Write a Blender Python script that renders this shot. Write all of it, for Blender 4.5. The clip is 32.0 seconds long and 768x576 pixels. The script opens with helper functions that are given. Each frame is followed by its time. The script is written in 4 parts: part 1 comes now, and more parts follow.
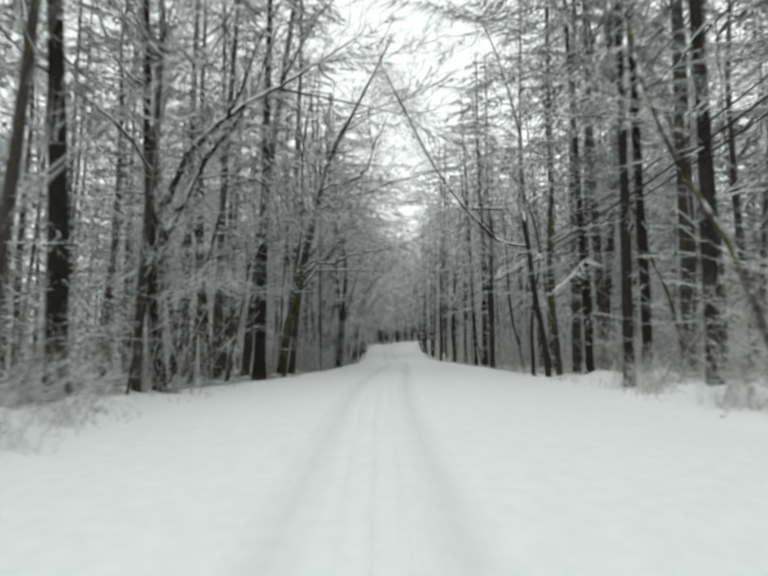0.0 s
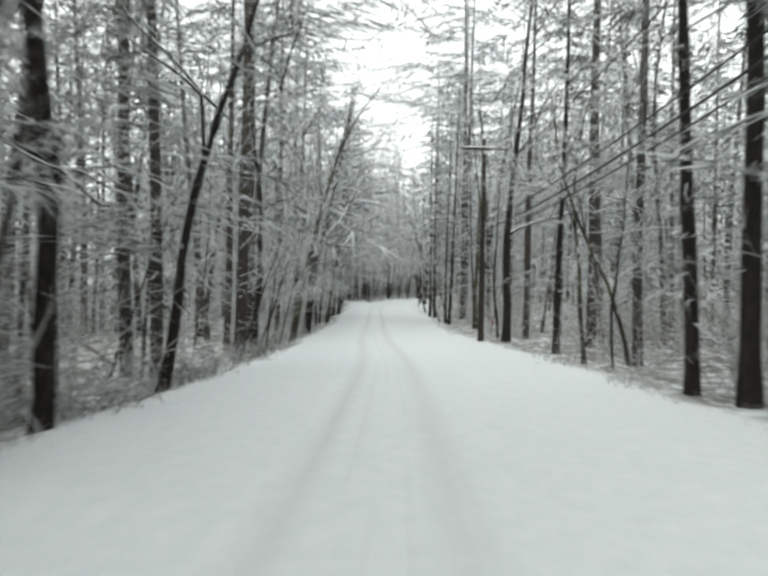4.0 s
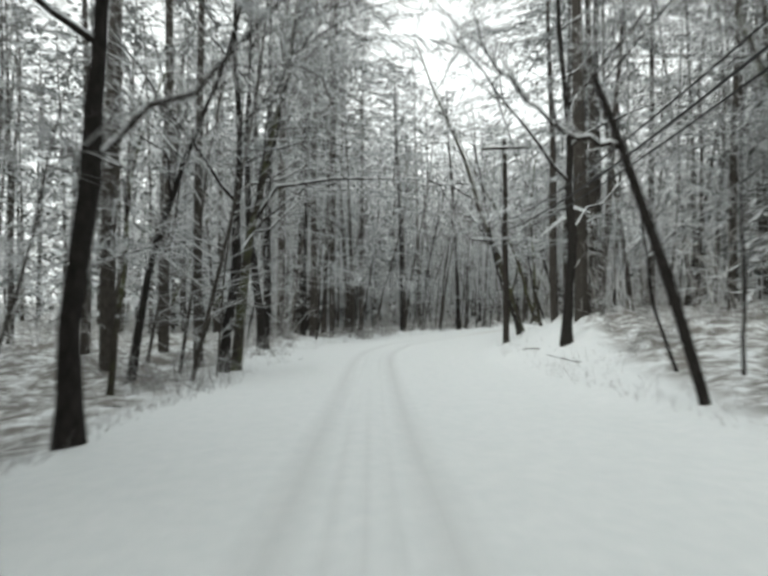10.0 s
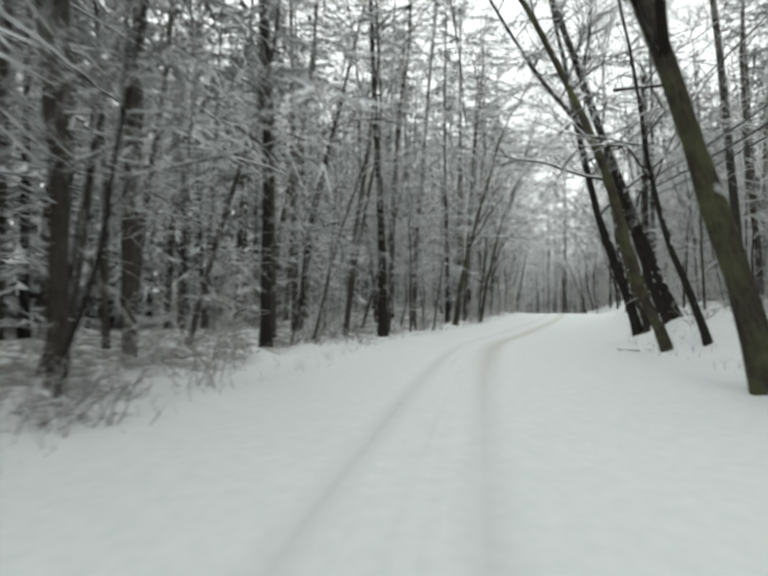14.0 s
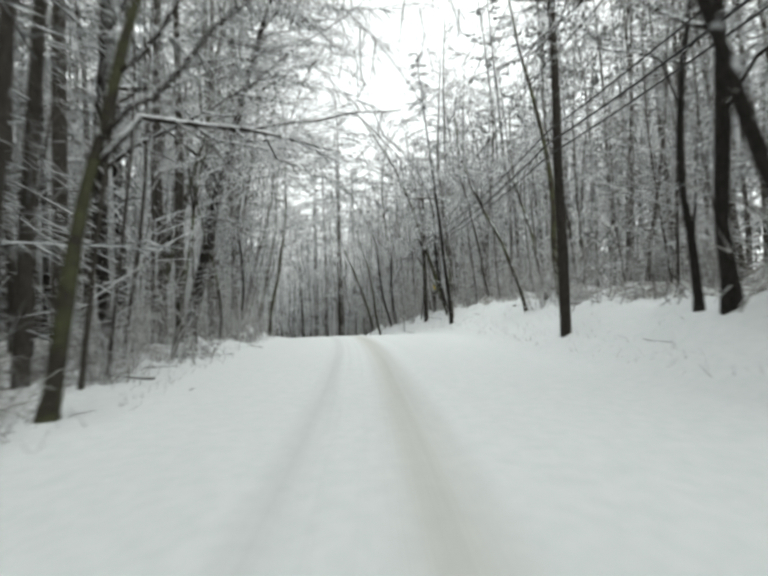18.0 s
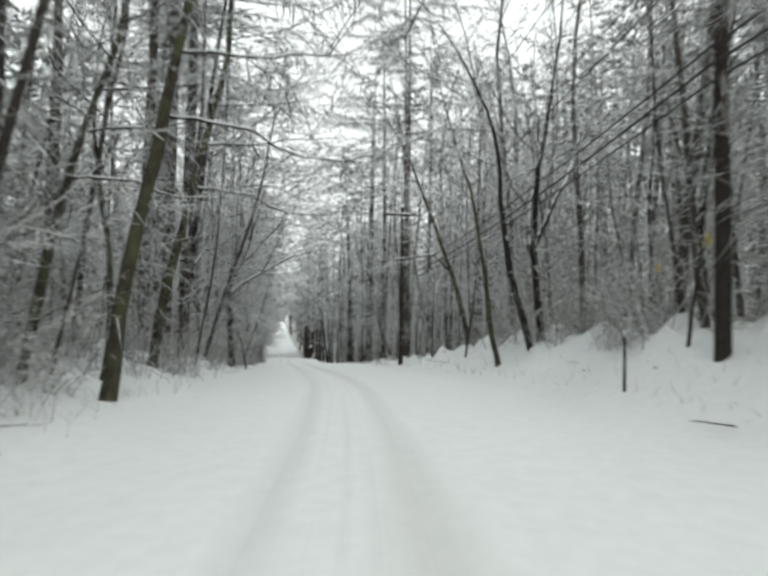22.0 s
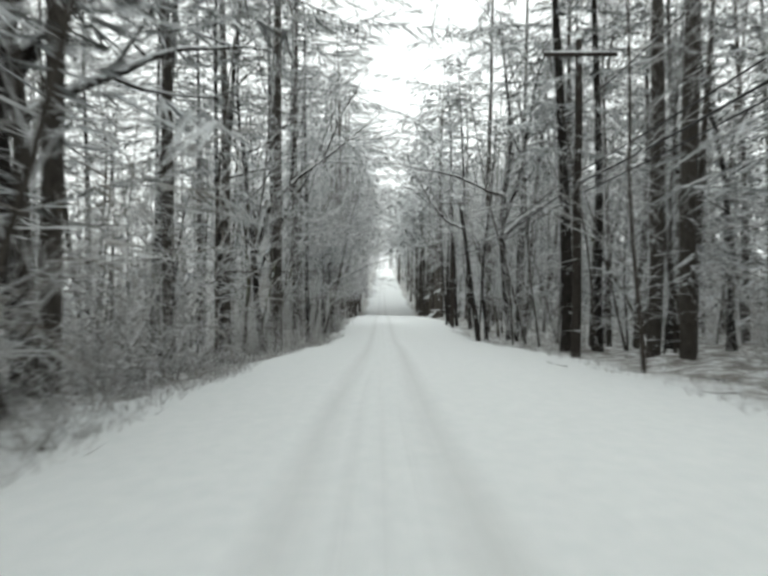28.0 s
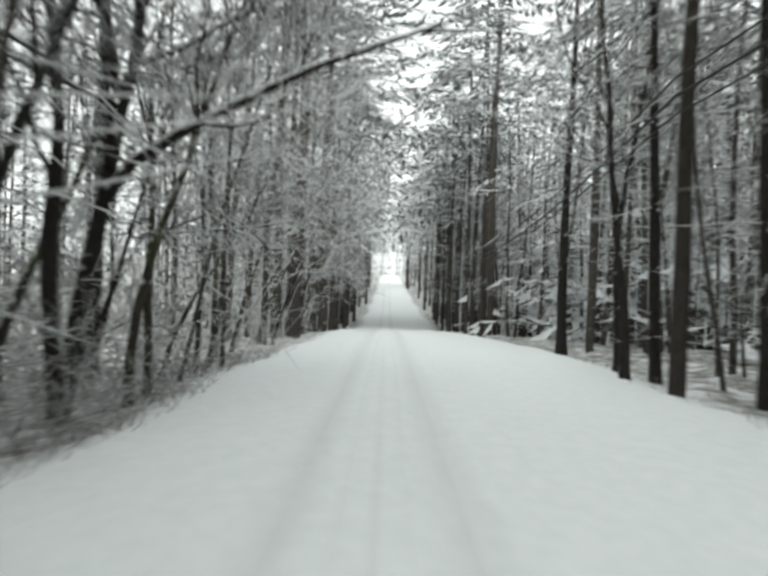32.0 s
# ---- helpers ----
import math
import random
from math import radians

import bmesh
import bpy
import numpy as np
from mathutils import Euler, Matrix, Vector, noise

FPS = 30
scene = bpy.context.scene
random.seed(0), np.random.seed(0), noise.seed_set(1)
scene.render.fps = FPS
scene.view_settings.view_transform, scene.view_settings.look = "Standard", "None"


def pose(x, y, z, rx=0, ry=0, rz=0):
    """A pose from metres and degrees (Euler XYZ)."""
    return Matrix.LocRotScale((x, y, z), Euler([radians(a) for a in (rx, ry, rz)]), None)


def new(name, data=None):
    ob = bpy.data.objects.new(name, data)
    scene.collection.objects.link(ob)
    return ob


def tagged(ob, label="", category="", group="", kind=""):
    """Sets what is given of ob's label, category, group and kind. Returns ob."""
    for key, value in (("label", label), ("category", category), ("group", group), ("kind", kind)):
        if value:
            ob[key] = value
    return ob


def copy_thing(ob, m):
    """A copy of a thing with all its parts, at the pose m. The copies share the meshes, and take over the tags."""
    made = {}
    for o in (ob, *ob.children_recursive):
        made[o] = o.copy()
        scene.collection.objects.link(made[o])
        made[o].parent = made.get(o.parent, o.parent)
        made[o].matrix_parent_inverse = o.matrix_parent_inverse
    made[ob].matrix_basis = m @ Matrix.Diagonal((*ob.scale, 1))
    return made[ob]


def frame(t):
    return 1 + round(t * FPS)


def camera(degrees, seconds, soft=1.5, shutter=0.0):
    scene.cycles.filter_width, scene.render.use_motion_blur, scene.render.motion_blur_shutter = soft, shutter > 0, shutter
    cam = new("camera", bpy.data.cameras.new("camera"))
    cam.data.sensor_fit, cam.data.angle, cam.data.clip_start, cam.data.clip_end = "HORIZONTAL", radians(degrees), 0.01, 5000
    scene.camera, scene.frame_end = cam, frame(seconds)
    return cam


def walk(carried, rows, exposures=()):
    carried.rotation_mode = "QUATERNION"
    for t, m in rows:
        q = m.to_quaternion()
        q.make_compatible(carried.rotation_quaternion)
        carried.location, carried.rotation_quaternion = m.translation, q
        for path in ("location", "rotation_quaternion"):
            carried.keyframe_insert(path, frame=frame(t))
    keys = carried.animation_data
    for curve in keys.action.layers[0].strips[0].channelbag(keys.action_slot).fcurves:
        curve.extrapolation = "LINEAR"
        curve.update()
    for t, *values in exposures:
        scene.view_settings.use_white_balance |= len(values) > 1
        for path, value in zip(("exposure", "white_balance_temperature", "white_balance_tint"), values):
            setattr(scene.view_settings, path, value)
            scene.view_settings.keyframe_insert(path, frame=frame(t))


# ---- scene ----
cam = camera(60.0, 32.0, soft=3.2, shutter=0.5)
PATH = (
    (0.0, pose(0.00, 0.00, 1.50, 93.90, 0.00, 0.00)),
    (0.5, pose(-0.07, 5.25, 1.62, 93.20, -0.60, -0.60)),
    (1.0, pose(-0.07, 10.40, 1.62, 91.60, -1.90, -0.60)),
    (1.5, pose(-0.10, 15.10, 1.63, 91.30, -1.40, -1.10)),
    (2.0, pose(-0.03, 20.26, 1.60, 90.50, -1.20, -1.50)),
    (2.5, pose(0.14, 25.42, 1.47, 90.20, -0.90, -1.60)),
    (3.0, pose(0.38, 30.10, 1.27, 90.20, -1.00, -1.40)),
    (3.5, pose(0.62, 34.47, 1.12, 90.20, -1.10, -1.00)),
    (5.5, pose(1.17, 55.22, 0.52, 90.55, -1.40, -0.30)),
    (6.0, pose(1.20, 61.07, 0.40, 91.15, -0.60, -0.20)),
    (6.5, pose(0.96, 66.83, 0.18, 90.35, 0.50, -0.40)),
    (7.0, pose(0.81, 72.60, -0.03, 90.35, 0.90, -0.70)),
    (7.5, pose(0.74, 77.91, -0.07, 90.55, 1.30, -0.80)),
    (8.0, pose(0.86, 83.58, -0.38, 90.85, 0.40, -0.70)),
    (8.5, pose(0.80, 89.07, -0.33, 91.65, 0.20, -0.80)),
    (9.0, pose(0.92, 94.47, -0.36, 92.05, 0.50, -0.60)),
    (9.5, pose(0.86, 99.33, -0.23, 91.75, -0.80, -0.80)),
    (10.0, pose(0.88, 104.55, -0.18, 93.25, -0.20, -0.60)),
    (10.5, pose(0.91, 109.50, -0.13, 92.35, 0.60, -0.40)),
    (11.0, pose(0.84, 114.36, -0.08, 90.65, -0.30, -0.70)),
    (11.5, pose(0.78, 118.77, -0.31, 94.05, -0.80, -0.90)),
    (12.0, pose(0.71, 123.27, -0.18, 93.75, -1.60, -1.50)),
    (12.5, pose(0.74, 127.77, 0.05, 93.15, 0.00, -2.90)),
    (13.0, pose(0.58, 132.27, 0.09, 92.85, -0.20, -6.00)),
    (13.5, pose(1.05, 136.50, 0.22, 92.45, 0.10, -9.50)),
    (14.0, pose(1.79, 140.81, 0.26, 92.75, -0.50, -13.40)),
    (14.5, pose(2.90, 144.95, 0.30, 92.65, -0.50, -17.30)),
    (16.5, pose(10.33, 162.70, 0.83, 93.50, 2.60, -29.30)),
    (17.0, pose(13.13, 167.35, 1.06, 93.50, 2.20, -31.60)),
    (17.5, pose(15.87, 171.58, 1.18, 93.50, 2.20, -32.90)),
    (18.0, pose(18.69, 175.94, 1.31, 93.80, 1.50, -33.60)),
    (18.5, pose(21.36, 180.20, 1.58, 93.80, 0.20, -33.30)),
    (19.0, pose(23.99, 184.39, 1.78, 93.70, -0.20, -32.60)),
    (19.5, pose(26.35, 188.26, 1.94, 93.60, -0.30, -32.00)),
    (20.0, pose(28.79, 192.28, 2.11, 93.60, -1.20, -31.20)),
    (20.5, pose(31.12, 196.26, 2.36, 93.90, -1.10, -30.50)),
    (21.0, pose(33.30, 200.15, 2.52, 93.30, -0.60, -29.50)),
    (21.5, pose(35.25, 203.80, 2.57, 92.90, -0.80, -28.80)),
    (22.0, pose(37.20, 207.44, 2.71, 92.60, -1.00, -27.80)),
    (22.5, pose(39.01, 211.17, 2.76, 91.70, -0.70, -26.40)),
    (23.0, pose(40.83, 214.90, 2.73, 91.00, -0.70, -24.90)),
    (23.5, pose(42.39, 218.51, 2.52, 90.20, -1.50, -23.40)),
    (24.0, pose(44.00, 222.37, 2.42, 89.60, -1.80, -21.90)),
    (24.5, pose(45.54, 226.27, 2.23, 89.00, -1.10, -20.80)),
    (25.0, pose(46.98, 230.32, 1.96, 89.10, -1.10, -19.90)),
    (25.5, pose(48.36, 233.94, 1.83, 88.60, -1.30, -19.20)),
    (27.5, pose(54.12, 251.57, 0.80, 88.00, 0.00, -18.50)),
    (28.0, pose(55.59, 256.55, 0.48, 88.20, -0.10, -18.40)),
    (28.5, pose(57.24, 261.47, 0.29, 88.30, -0.30, -18.30)),
    (29.0, pose(58.81, 266.32, -0.02, 88.10, 0.00, -18.50)),
    (29.5, pose(60.36, 270.79, -0.32, 88.00, 0.10, -18.60)),
    (30.0, pose(61.99, 275.67, -0.73, 88.30, -0.10, -18.60)),
    (30.5, pose(63.65, 280.34, -1.14, 87.90, -0.30, -18.10)),
    (31.0, pose(65.22, 285.33, -1.64, 87.20, 0.10, -18.10)),
    (31.5, pose(66.81, 289.93, -1.95, 88.50, -0.70, -17.90)),
    (32.0, pose(68.41, 295.16, -2.28, 89.10, -1.90, -17.90)),
)
walk(cam, PATH, tuple((t, stops, 6600, 3.0) for t, stops in ((0, 0.06), (2, 0.4), (3, 0.58), (6, 0.58), (9, 0.55), (13, 0.42), (17, 0.5), (18, 0.46), (20, 0.34), (22, 0.38), (23, 0.44), (25, 0.48), (29, 0.52), (31, 0.6), (32, 0.55))))

# overcast winter daylight
world = bpy.data.worlds.new("overcast")
scene.world = world
world.use_nodes = True
wn, wl = world.node_tree.nodes, world.node_tree.links
sky = wn.new("ShaderNodeTexSky")
sky.sky_type, sky.sun_disc = "NISHITA", False
sky.sun_elevation, sky.sun_rotation = radians(40), radians(200)
sky.dust_density, sky.air_density = 4.0, 1.0
grey = wn.new("ShaderNodeHueSaturation")
grey.inputs["Saturation"].default_value = 0.12
wl.new(sky.outputs[0], grey.inputs["Color"])
cloud = wn.new("ShaderNodeMix")
cloud.data_type = "RGBA"
cloud.inputs[0].default_value = 0.6
cloud.inputs[7].default_value = (9.0, 9.2, 9.5, 1)
wl.new(grey.outputs[0], cloud.inputs[6])
wl.new(cloud.outputs[2], wn["Background"].inputs["Color"])
wn["Background"].inputs["Strength"].default_value = 0.15
sun = new("sun", bpy.data.lights.new("sun", "SUN"))
sun.data.energy, sun.data.angle, sun.data.color = 0.5, radians(30), (1.0, 0.98, 0.95)
sun.matrix_world = pose(0, 0, 60, 50, 0, -20)

def shader(name):
    mat = bpy.data.materials.new(name)
    mat.use_nodes = True
    return mat, mat.node_tree.nodes, mat.node_tree.links, mat.node_tree.nodes["Principled BSDF"]


def noise_tex(nodes, links, coords, scale, detail=4.0, rough=0.6):
    tex = nodes.new("ShaderNodeTexNoise")
    tex.inputs["Scale"].default_value, tex.inputs["Detail"].default_value, tex.inputs["Roughness"].default_value = scale, detail, rough
    links.new(coords, tex.inputs["Vector"])
    return tex.outputs["Fac"]


def ramp(nodes, links, value, *stops):
    node = nodes.new("ShaderNodeValToRGB")
    while len(node.color_ramp.elements) < len(stops):
        node.color_ramp.elements.new(0.5)
    for el, (at, colour) in zip(node.color_ramp.elements, stops):
        el.position, el.color = at, (*colour, 1)
    links.new(value, node.inputs["Fac"])
    return node.outputs["Color"]


def blend(nodes, links, fac, a, b, kind="MIX"):
    node = nodes.new("ShaderNodeMix")
    node.data_type, node.blend_type = "RGBA", kind
    for value, slot in ((fac, 0), (a, 6), (b, 7)):
        if isinstance(value, (int, float)):
            node.inputs[slot].default_value = value
        elif isinstance(value, tuple):
            node.inputs[slot].default_value = (*value, 1)
        else:
            links.new(value, node.inputs[slot])
    return node.outputs[2]


def maths(nodes, links, op, a, b=0.0, clamp=False):
    node = nodes.new("ShaderNodeMath")
    node.operation, node.use_clamp = op, clamp
    for value, slot in ((a, 0), (b, 1)):
        if isinstance(value, (int, float)):
            node.inputs[slot].default_value = value
        else:
            links.new(value, node.inputs[slot])
    return node.outputs[0]


def relief(nodes, links, bsdf, value, strength, distance):
    bump = nodes.new("ShaderNodeBump")
    bump.inputs["Strength"].default_value, bump.inputs["Distance"].default_value = strength, distance
    links.new(value, bump.inputs["Height"])
    links.new(bump.outputs[0], bsdf.inputs["Normal"])


SNOW_COLOUR = (0.82, 0.85, 0.87)


def snow_cover(nodes, links, coords, low, high, patch):
    """Where snow lies: on what faces up, broken by patches."""
    geo = nodes.new("ShaderNodeNewGeometry")
    xyz = nodes.new("ShaderNodeSeparateXYZ")
    links.new(geo.outputs["Normal"], xyz.inputs[0])
    broken = maths(nodes, links, "MULTIPLY", maths(nodes, links, "SUBTRACT", noise_tex(nodes, links, coords, patch, 1.5), 0.5), 1.6)
    up = maths(nodes, links, "ADD", xyz.outputs["Z"], broken)
    span = nodes.new("ShaderNodeMapRange")
    span.inputs["From Min"].default_value, span.inputs["From Max"].default_value = low, high
    links.new(up, span.inputs["Value"])
    return span.outputs[0]


def bark(name, dark, light, low=0.35, high=0.7, moss=0.0):
    mat, nodes, links, bsdf = shader(name)
    coords = nodes.new("ShaderNodeTexCoord").outputs["Object"]
    stretch = nodes.new("ShaderNodeMapping")
    stretch.inputs["Scale"].default_value = (1, 1, 0.18)
    links.new(coords, stretch.inputs[0])
    grain = noise_tex(nodes, links, stretch.outputs[0], 24, 4, 0.7)
    colour = ramp(nodes, links, grain, (0.3, dark), (0.7, light))
    shade = nodes.new("ShaderNodeObjectInfo").outputs["Random"]
    colour = blend(nodes, links, maths(nodes, links, "MULTIPLY", shade, 0.3), colour, (0.03, 0.028, 0.026))
    if moss:
        spots = ramp(nodes, links, noise_tex(nodes, links, coords, 1.3), (0.45, (0, 0, 0)), (0.62, (moss, moss, moss)))
        colour = blend(nodes, links, spots, colour, (0.10, 0.11, 0.055))
    cover = snow_cover(nodes, links, coords, low, high, 3.0)
    colour = blend(nodes, links, cover, colour, SNOW_COLOUR)
    links.new(colour, bsdf.inputs["Base Color"])
    bsdf.inputs["Roughness"].default_value, bsdf.inputs["Specular IOR Level"].default_value = 0.95, 0.1
    relief(nodes, links, bsdf, grain, 0.8, 0.03)
    return mat


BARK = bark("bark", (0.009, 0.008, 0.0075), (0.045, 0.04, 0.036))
BARK_GREY = bark("grey_bark", (0.02, 0.018, 0.014), (0.085, 0.075, 0.06), moss=0.7)
# paler than BARK: haze over the inner and far trunks, put into the colour
FAR_BARK = bark("hazed_bark", (0.03, 0.026, 0.022), (0.11, 0.099, 0.088), low=0.5, high=0.95)
LIMB = bark("limb_bark", (0.01, 0.008, 0.007), (0.045, 0.037, 0.032), low=0.25, high=0.6)


def twig_material(name, colour, low, high, most=0.55):
    mat, nodes, links, bsdf = shader(name)
    coords = nodes.new("ShaderNodeTexCoord").outputs["Object"]
    tone = noise_tex(nodes, links, coords, 2.0, 1.5)
    base = ramp(nodes, links, tone, (0.3, tuple(0.6 * c for c in colour)), (0.7, tuple(1.4 * c for c in colour)))
    cover = maths(nodes, links, "MULTIPLY", snow_cover(nodes, links, coords, low, high, 1.7), most)
    links.new(blend(nodes, links, cover, base, SNOW_COLOUR), bsdf.inputs["Base Color"])
    bsdf.inputs["Roughness"].default_value, bsdf.inputs["Specular IOR Level"].default_value = 0.95, 0.1
    return mat


TWIG = twig_material("snowy_twig", (0.075, 0.062, 0.052), -1.15, 0.88, 0.76)
# bare twigs of the same woods, their colour lifted to stand for haze
FAR_TWIG = twig_material("hazed_twig", (0.10, 0.086, 0.074), -1.25, 0.92, 0.76)
BRUSH = twig_material("snowy_brush", (0.14, 0.115, 0.09), -1.1, 0.85, 0.75)
BRAMBLE = twig_material("dark_bramble", (0.085, 0.068, 0.054), -0.9, 1.0, 0.6)
NEEDLE = twig_material("snowy_needles", (0.06, 0.062, 0.055), -1.3, 0.88, 0.76)


def snow_material():
    mat, nodes, links, bsdf = shader("fresh_snow")
    coords = nodes.new("ShaderNodeTexCoord").outputs["Object"]
    fine = noise_tex(nodes, links, coords, 9, 5)
    colour = ramp(nodes, links, fine, (0.2, (0.78, 0.81, 0.83)), (0.8, (0.86, 0.88, 0.89)))
    links.new(colour, bsdf.inputs["Base Color"])
    bsdf.inputs["Roughness"].default_value = 0.85
    relief(nodes, links, bsdf, fine, 0.3, 0.03)
    return mat


SNOW = snow_material()


def ground_material():
    """Snow over the road and the forest floor; the uv map holds s and l, in tens of metres."""
    mat, nodes, links, bsdf = shader("snowy_ground")
    coords = nodes.new("ShaderNodeTexCoord")
    fine = noise_tex(nodes, links, coords.outputs["Object"], 5, 6)
    broad = noise_tex(nodes, links, coords.outputs["Object"], 0.35, 2)
    colour = ramp(nodes, links, fine, (0.25, (0.76, 0.795, 0.80)), (0.75, (0.85, 0.87, 0.87)))
    uv = nodes.new("ShaderNodeSeparateXYZ")
    links.new(coords.outputs["UV"], uv.inputs[0])
    s = maths(nodes, links, "MULTIPLY", uv.outputs["X"], 10)
    l = maths(nodes, links, "MULTIPLY", uv.outputs["Y"], 10)
    # streaks drawn out along the wheel tracks
    drawn = nodes.new("ShaderNodeMapping")
    drawn.inputs["Scale"].default_value = (0.5, 40, 1)
    links.new(coords.outputs["UV"], drawn.inputs[0])
    streak = noise_tex(nodes, links, drawn.outputs[0], 1.0, 4, 0.65)

    def track(centre, width, s_from, s_to):
        off = maths(nodes, links, "ABSOLUTE", maths(nodes, links, "SUBTRACT", l, centre))
        near = maths(nodes, links, "SUBTRACT", 1.0, maths(nodes, links, "DIVIDE", off, width), True)
        into = maths(nodes, links, "DIVIDE", maths(nodes, links, "SUBTRACT", s, s_from), 12, True)
        outof = maths(nodes, links, "DIVIDE", maths(nodes, links, "SUBTRACT", s_to, s), 12, True)
        return maths(nodes, links, "MULTIPLY", near, maths(nodes, links, "MULTIPLY", into, outof))

    worn = maths(nodes, links, "MULTIPLY", maths(nodes, links, "ADD", track(-0.72, 0.3, -60, 600), track(0.58, 0.32, -60, 600), True), maths(nodes, links, "ADD", streak, 0.15))
    colour = blend(nodes, links, maths(nodes, links, "MULTIPLY", worn, 0.45), colour, (0.50, 0.51, 0.505))
    thin = maths(nodes, links, "ADD", maths(nodes, links, "ADD", track(-0.32, 0.12, -60, 600), track(0.2, 0.12, -60, 600)), track(-0.05, 0.08, -60, 600), True)
    thin = maths(nodes, links, "MULTIPLY", thin, ramp(nodes, links, streak, (0.42, (0, 0, 0)), (0.6, (1, 1, 1))))
    colour = blend(nodes, links, maths(nodes, links, "MULTIPLY", thin, 0.16), colour, (0.52, 0.53, 0.53))
    dirt = maths(nodes, links, "MULTIPLY", maths(nodes, links, "ADD", track(0.55, 0.55, 150, 228), maths(nodes, links, "MULTIPLY", track(0.62, 0.42, 236, 276), 0.6)), maths(nodes, links, "ADD", streak, 0.25))
    colour = blend(nodes, links, maths(nodes, links, "MULTIPLY", dirt, 0.5, True), colour, (0.50, 0.46, 0.38))
    # litter and stalks showing through on the forest floor
    woods = nodes.new("ShaderNodeAttribute")
    woods.attribute_name = "litter"
    patch = ramp(nodes, links, noise_tex(nodes, links, coords.outputs["Object"], 1.6, 6, 0.7), (0.40, (0, 0, 0)), (0.56, (1, 1, 1)))
    litter = maths(nodes, links, "MULTIPLY", maths(nodes, links, "MULTIPLY", woods.outputs['Fac'], patch), 0.85)
    colour = blend(nodes, links, litter, colour, (0.10, 0.078, 0.058))
    links.new(colour, bsdf.inputs["Base Color"])
    bsdf.inputs["Roughness"].default_value = 0.8
    relief(nodes, links, bsdf, maths(nodes, links, "ADD", fine, maths(nodes, links, "MULTIPLY", broad, 2.0)), 0.12, 0.04)
    return mat


GROUND = ground_material()


def plain(name, dark, light, scale, roughness, metal=0.0):
    mat, nodes, links, bsdf = shader(name)
    coords = nodes.new("ShaderNodeTexCoord").outputs["Object"]
    links.new(ramp(nodes, links, noise_tex(nodes, links, coords, scale), (0.3, dark), (0.7, light)), bsdf.inputs["Base Color"])
    bsdf.inputs["Roughness"].default_value, bsdf.inputs["Metallic"].default_value, bsdf.inputs["Specular IOR Level"].default_value = roughness, metal, 0.25
    return mat


WIRE = plain("cable_sheath", (0.012, 0.012, 0.013), (0.03, 0.03, 0.032), 3, 0.6)
POLE_WOOD = bark("pole_wood", (0.02, 0.017, 0.015), (0.065, 0.056, 0.048), low=0.6, high=0.9)
PORCELAIN = plain("grey_porcelain", (0.25, 0.25, 0.26), (0.4, 0.4, 0.41), 5, 0.3)
STEEL = plain("galvanised_steel", (0.25, 0.26, 0.27), (0.42, 0.43, 0.44), 8, 0.5, 0.8)

# the place along the road: s runs along the driven line, l to its right
KNOTS = (
    (0, -60, -1.2),
    (0, -25, -0.45),
    (-0.01, 0.03, 0.02),
    (-0.05, 15.24, 0.1),
    (0.38, 29.96, -0.22),
    (1.19, 55.26, -0.97),
    (0.87, 72.43, -1.48),
    (0.85, 88.96, -1.81),
    (0.88, 104.44, -1.69),
    (0.78, 118.76, -1.67),
    (0.88, 132.16, -1.4),
    (1.94, 140.76, -1.25),
    (2.88, 144.98, -1.19),
    (10.38, 162.75, -0.65),
    (15.88, 171.59, -0.31),
    (23.87, 184.25, 0.26),
    (31.01, 196.19, 0.82),
    (37.13, 207.47, 1.16),
    (42.37, 218.61, 1.04),
    (46.95, 230.18, 0.5),
    (54.1, 251.6, -0.72),
    (58.8, 266.19, -1.54),
    (63.62, 280.43, -2.66),
    (68.41, 295.09, -3.78),
    (75.91, 317.89, -4.6),
    (83.71, 341.64, -6.05),
    (91.84, 366.34, -8),
    (105.89, 409.09, -8),
    (124.63, 466.08, -6.5),
    (162.11, 580.08, -3.3),
    (193.34, 675.08, -1),
    (230.82, 789.08, -3),
)


def smooth_line(knots, step=1.0):
    """A Catmull-Rom line through the knots, cut into even steps."""
    pts = np.array(knots, float)
    pts = np.vstack([2 * pts[0] - pts[1], pts, 2 * pts[-1] - pts[-2]])
    fine = []
    for a, b, c, d in zip(pts[:-3], pts[1:-2], pts[2:-1], pts[3:]):
        u = np.linspace(0, 1, 24, endpoint=False)[:, None]
        fine.append(0.5 * (2 * b + (c - a) * u + (2 * a - 5 * b + 4 * c - d) * u**2 + (3 * b - a - 3 * c + d) * u**3))
    fine = np.vstack(fine)
    along = np.r_[0, np.cumsum(np.linalg.norm(np.diff(fine[:, :2], axis=0), axis=1))]
    even = np.arange(0, along[-1], step)
    return even, np.stack([np.interp(even, along, fine[:, n]) for n in range(3)], 1)


S_LINE, LINE = smooth_line(KNOTS)
S_LINE = S_LINE - S_LINE[np.argmin(np.abs(LINE[:, 1]))]


def blurred(values, width):
    kernel = np.exp(-0.5 * (np.arange(-3 * width, 3 * width + 1) / width) ** 2)
    padded = np.pad(values, 3 * width, mode="edge")
    return np.convolve(padded, kernel / kernel.sum(), mode="valid")


